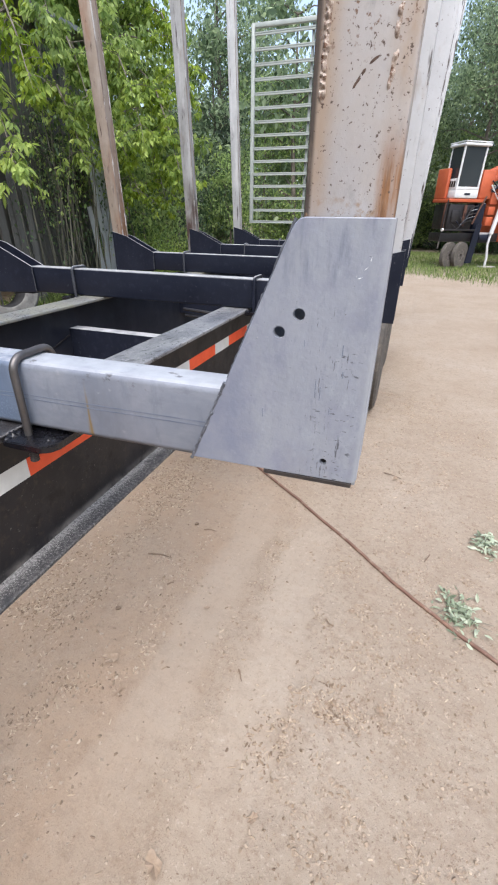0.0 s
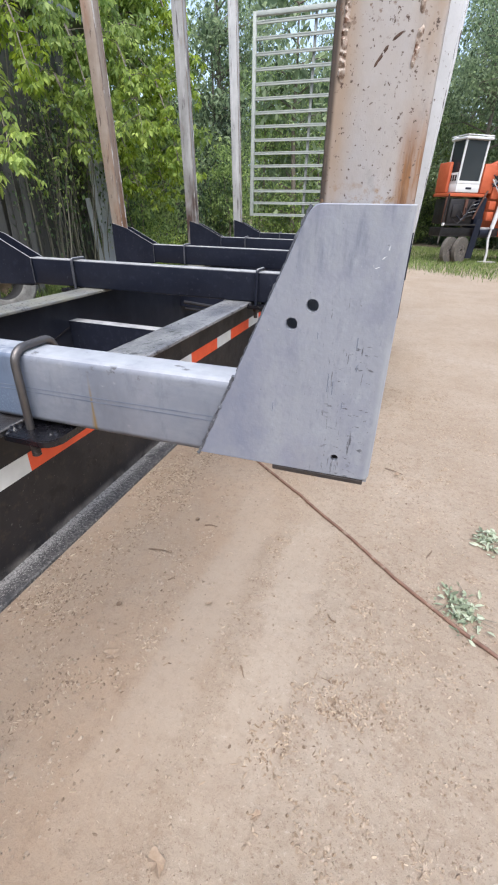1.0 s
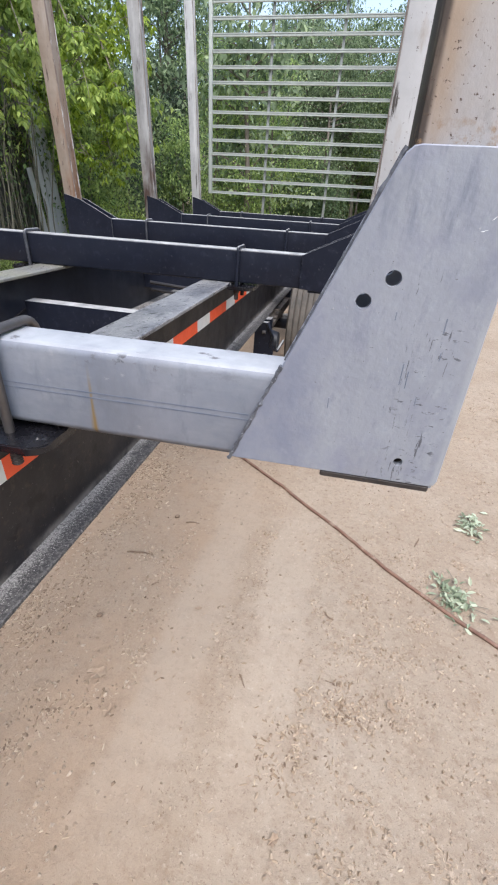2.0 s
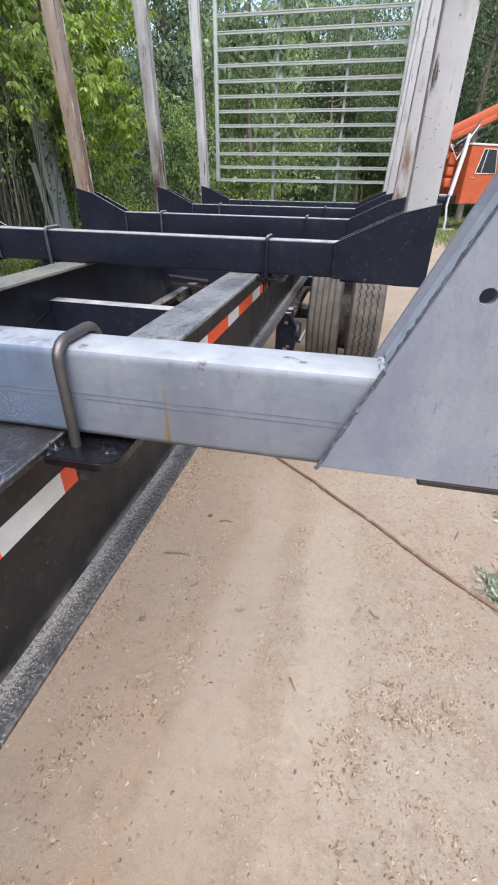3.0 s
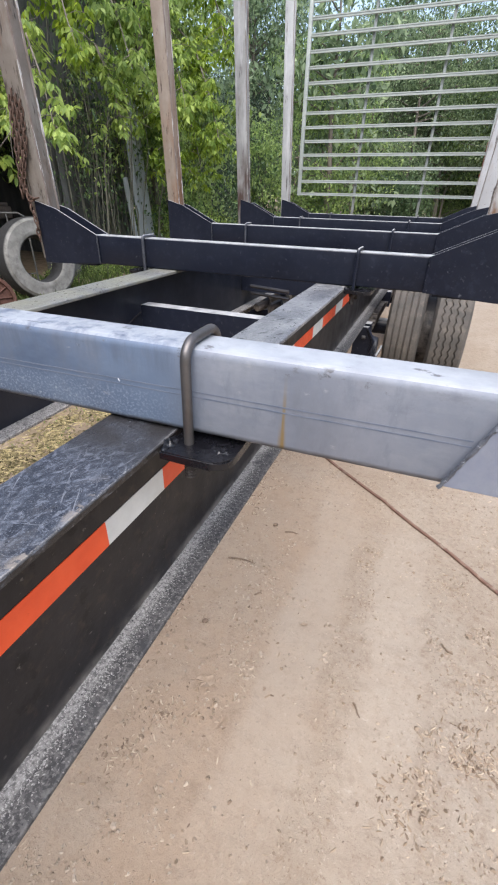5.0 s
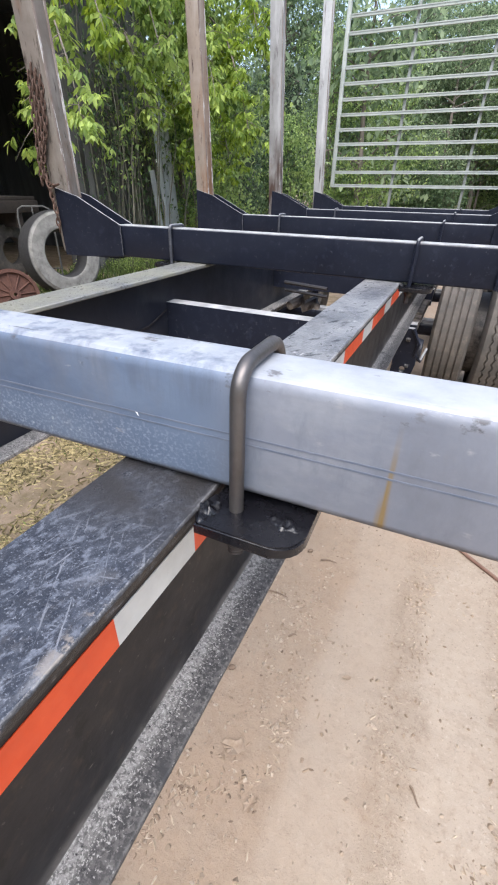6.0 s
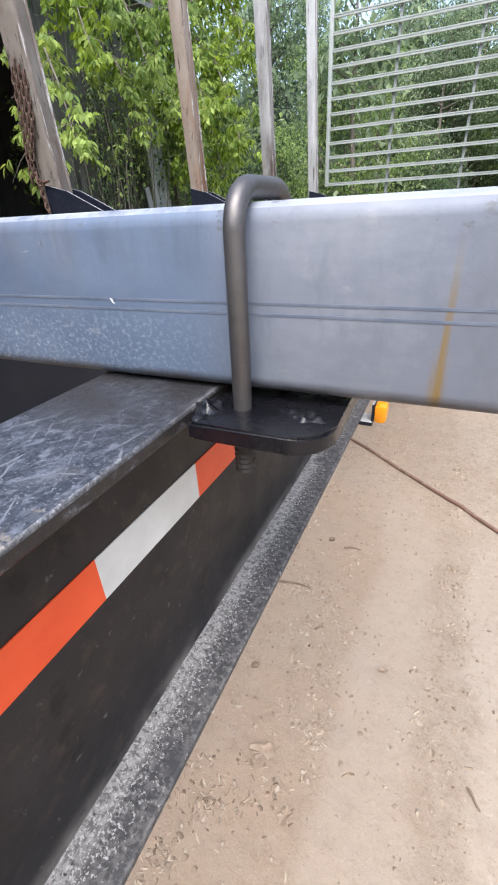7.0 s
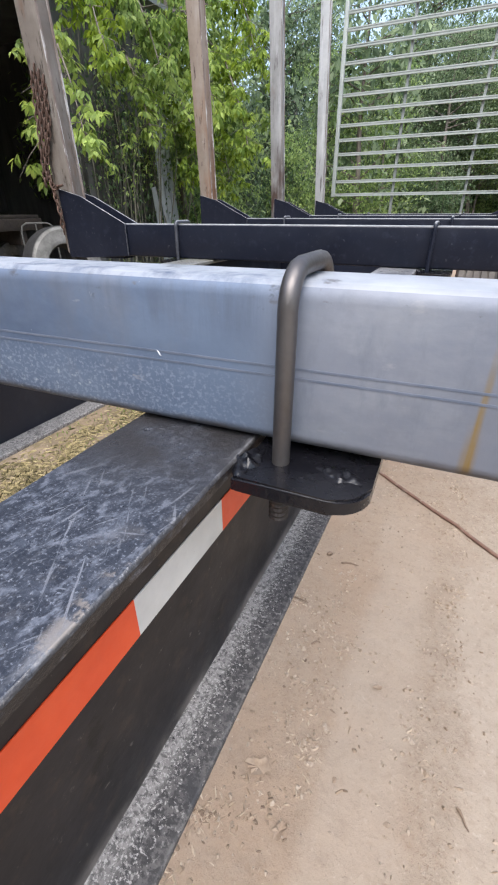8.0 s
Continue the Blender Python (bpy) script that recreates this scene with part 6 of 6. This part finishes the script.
front = part("front_cab", prism([(3.48, 0.70), (4.42, 0.70), (4.50, 0.95), (4.78, 1.12), (5.42, 1.12), (5.72, 0.95), (5.80, 0.60), (6.9, 0.65), (6.9, 1.72), (5.15, 1.86), (4.86, 2.74), (3.48, 2.74)], 0.36, 1.95, (), 0.02), ORANGE, truck, "orange truck cab with wheel arch", False)
part("roof", box(3.44, 4.92, 0.33, 1.98, 2.745, 2.82, 0.03), CABWHITE, front, "pale cab roof")
part("pane", prism([(3.95, 1.82), (4.98, 1.82), (4.76, 2.62), (4.15, 2.62)], 0.350, 0.3585), GLASS, front, "dark side window", False)
part("window_frame", sweep([(3.93, 0.352, 1.80), (5.0, 0.352, 1.80), (4.78, 0.352, 2.64), (4.13, 0.352, 2.64)], 0.020, 6, None, True), CABWHITE, front, "pale window frame")
part("vent_bar", sweep([(4.22, 0.347, 1.82), (4.32, 0.347, 2.62)], 0.014, 6), CABWHITE, front, "pale vent window bar")
part("door_handle", box(3.75, 3.92, 0.338, 0.3585, 1.62, 1.66, 0.005), RIM, front, "grey door handle")
part("fender_lip", sweep([(4.42, 0.352, 0.72), (4.50, 0.352, 0.96), (4.78, 0.352, 1.13), (5.42, 0.352, 1.13), (5.72, 0.352, 0.96)], 0.022, 6), ORANGE, front, "rolled fender lip")
for k, (z0, sag) in enumerate(((2.9, 0.35), (2.75, 0.5), (2.6, 0.2))):
    part("hose", sweep([(2.5, 0.5, z0), (2.9, 0.45, z0 - sag), (3.3, 0.5, z0 + 0.1), (3.9, 0.7, z0 + 0.7)], 0.024, 7), BLACK if k != 1 else CABWHITE, truck, "hydraulic hose")
part("hydraulic_block", box(0.95, 1.35, 0.50, 0.54, 1.40, 1.85, 0.02), WEB, truck, "greasy dark hydraulic block")
part("bracket", box(1.48, 1.60, 0.49, 0.54, 1.28, 2.05, 0.01), RUST, truck, "rusty upright bracket")
part("bracket", box(0.56, 0.66, 0.46, 0.54, 1.20, 2.10, 0.01), RUST, truck, "rusty upright bracket")
part("ladder_rail", sweep([(0.52, 0.40, 0.45), (0.56, 0.40, 1.35), (0.62, 0.42, 2.2)], 0.028, 7), WEB, truck, "dark ladder rail")
part("lever_rod", sweep([(1.95, 0.46, 1.35), (2.12, 0.44, 1.85), (2.35, 0.44, 2.35)], 0.035, 7), RUST, truck, "rust-red lever rod")
for k in range(5):
    z0 = 1.35 + 0.13 * k
    part("hose", sweep([(1.0 + 0.18 * k, 0.49, z0), (1.25 + 0.1 * k, 0.42, z0 - 0.18), (1.6 + 0.05 * k, 0.44, z0 + 0.08), (2.1, 0.5, z0 + 0.15)], 0.022, 6), BLACK if k % 2 else WEB, truck, "sagging hydraulic hose")
part("lamp", lathe([(-0.03, 0.01), (-0.03, 0.06), (0.03, 0.06), (0.03, 0.01)], (0.55, 0.36, 1.14), 14), CABWHITE, truck, "small pale lamp")
for x in (0.98, 1.12, 1.26):
    part("louvre", box(0.898, 0.9045, 0.62 + (x - 0.98), 0.72 + (x - 0.98), 2.66, 2.86), WEB, cab, "dark louvre in the side panel", False)
part("roof_rack", sweep([(0.9, 0.46, 4.13), (2.05, 0.46, 4.13), (2.05, 1.36, 4.13), (0.9, 1.36, 4.13)], 0.022, 6, None, True), CABWHITE, cab, "thin white rail round the roof")
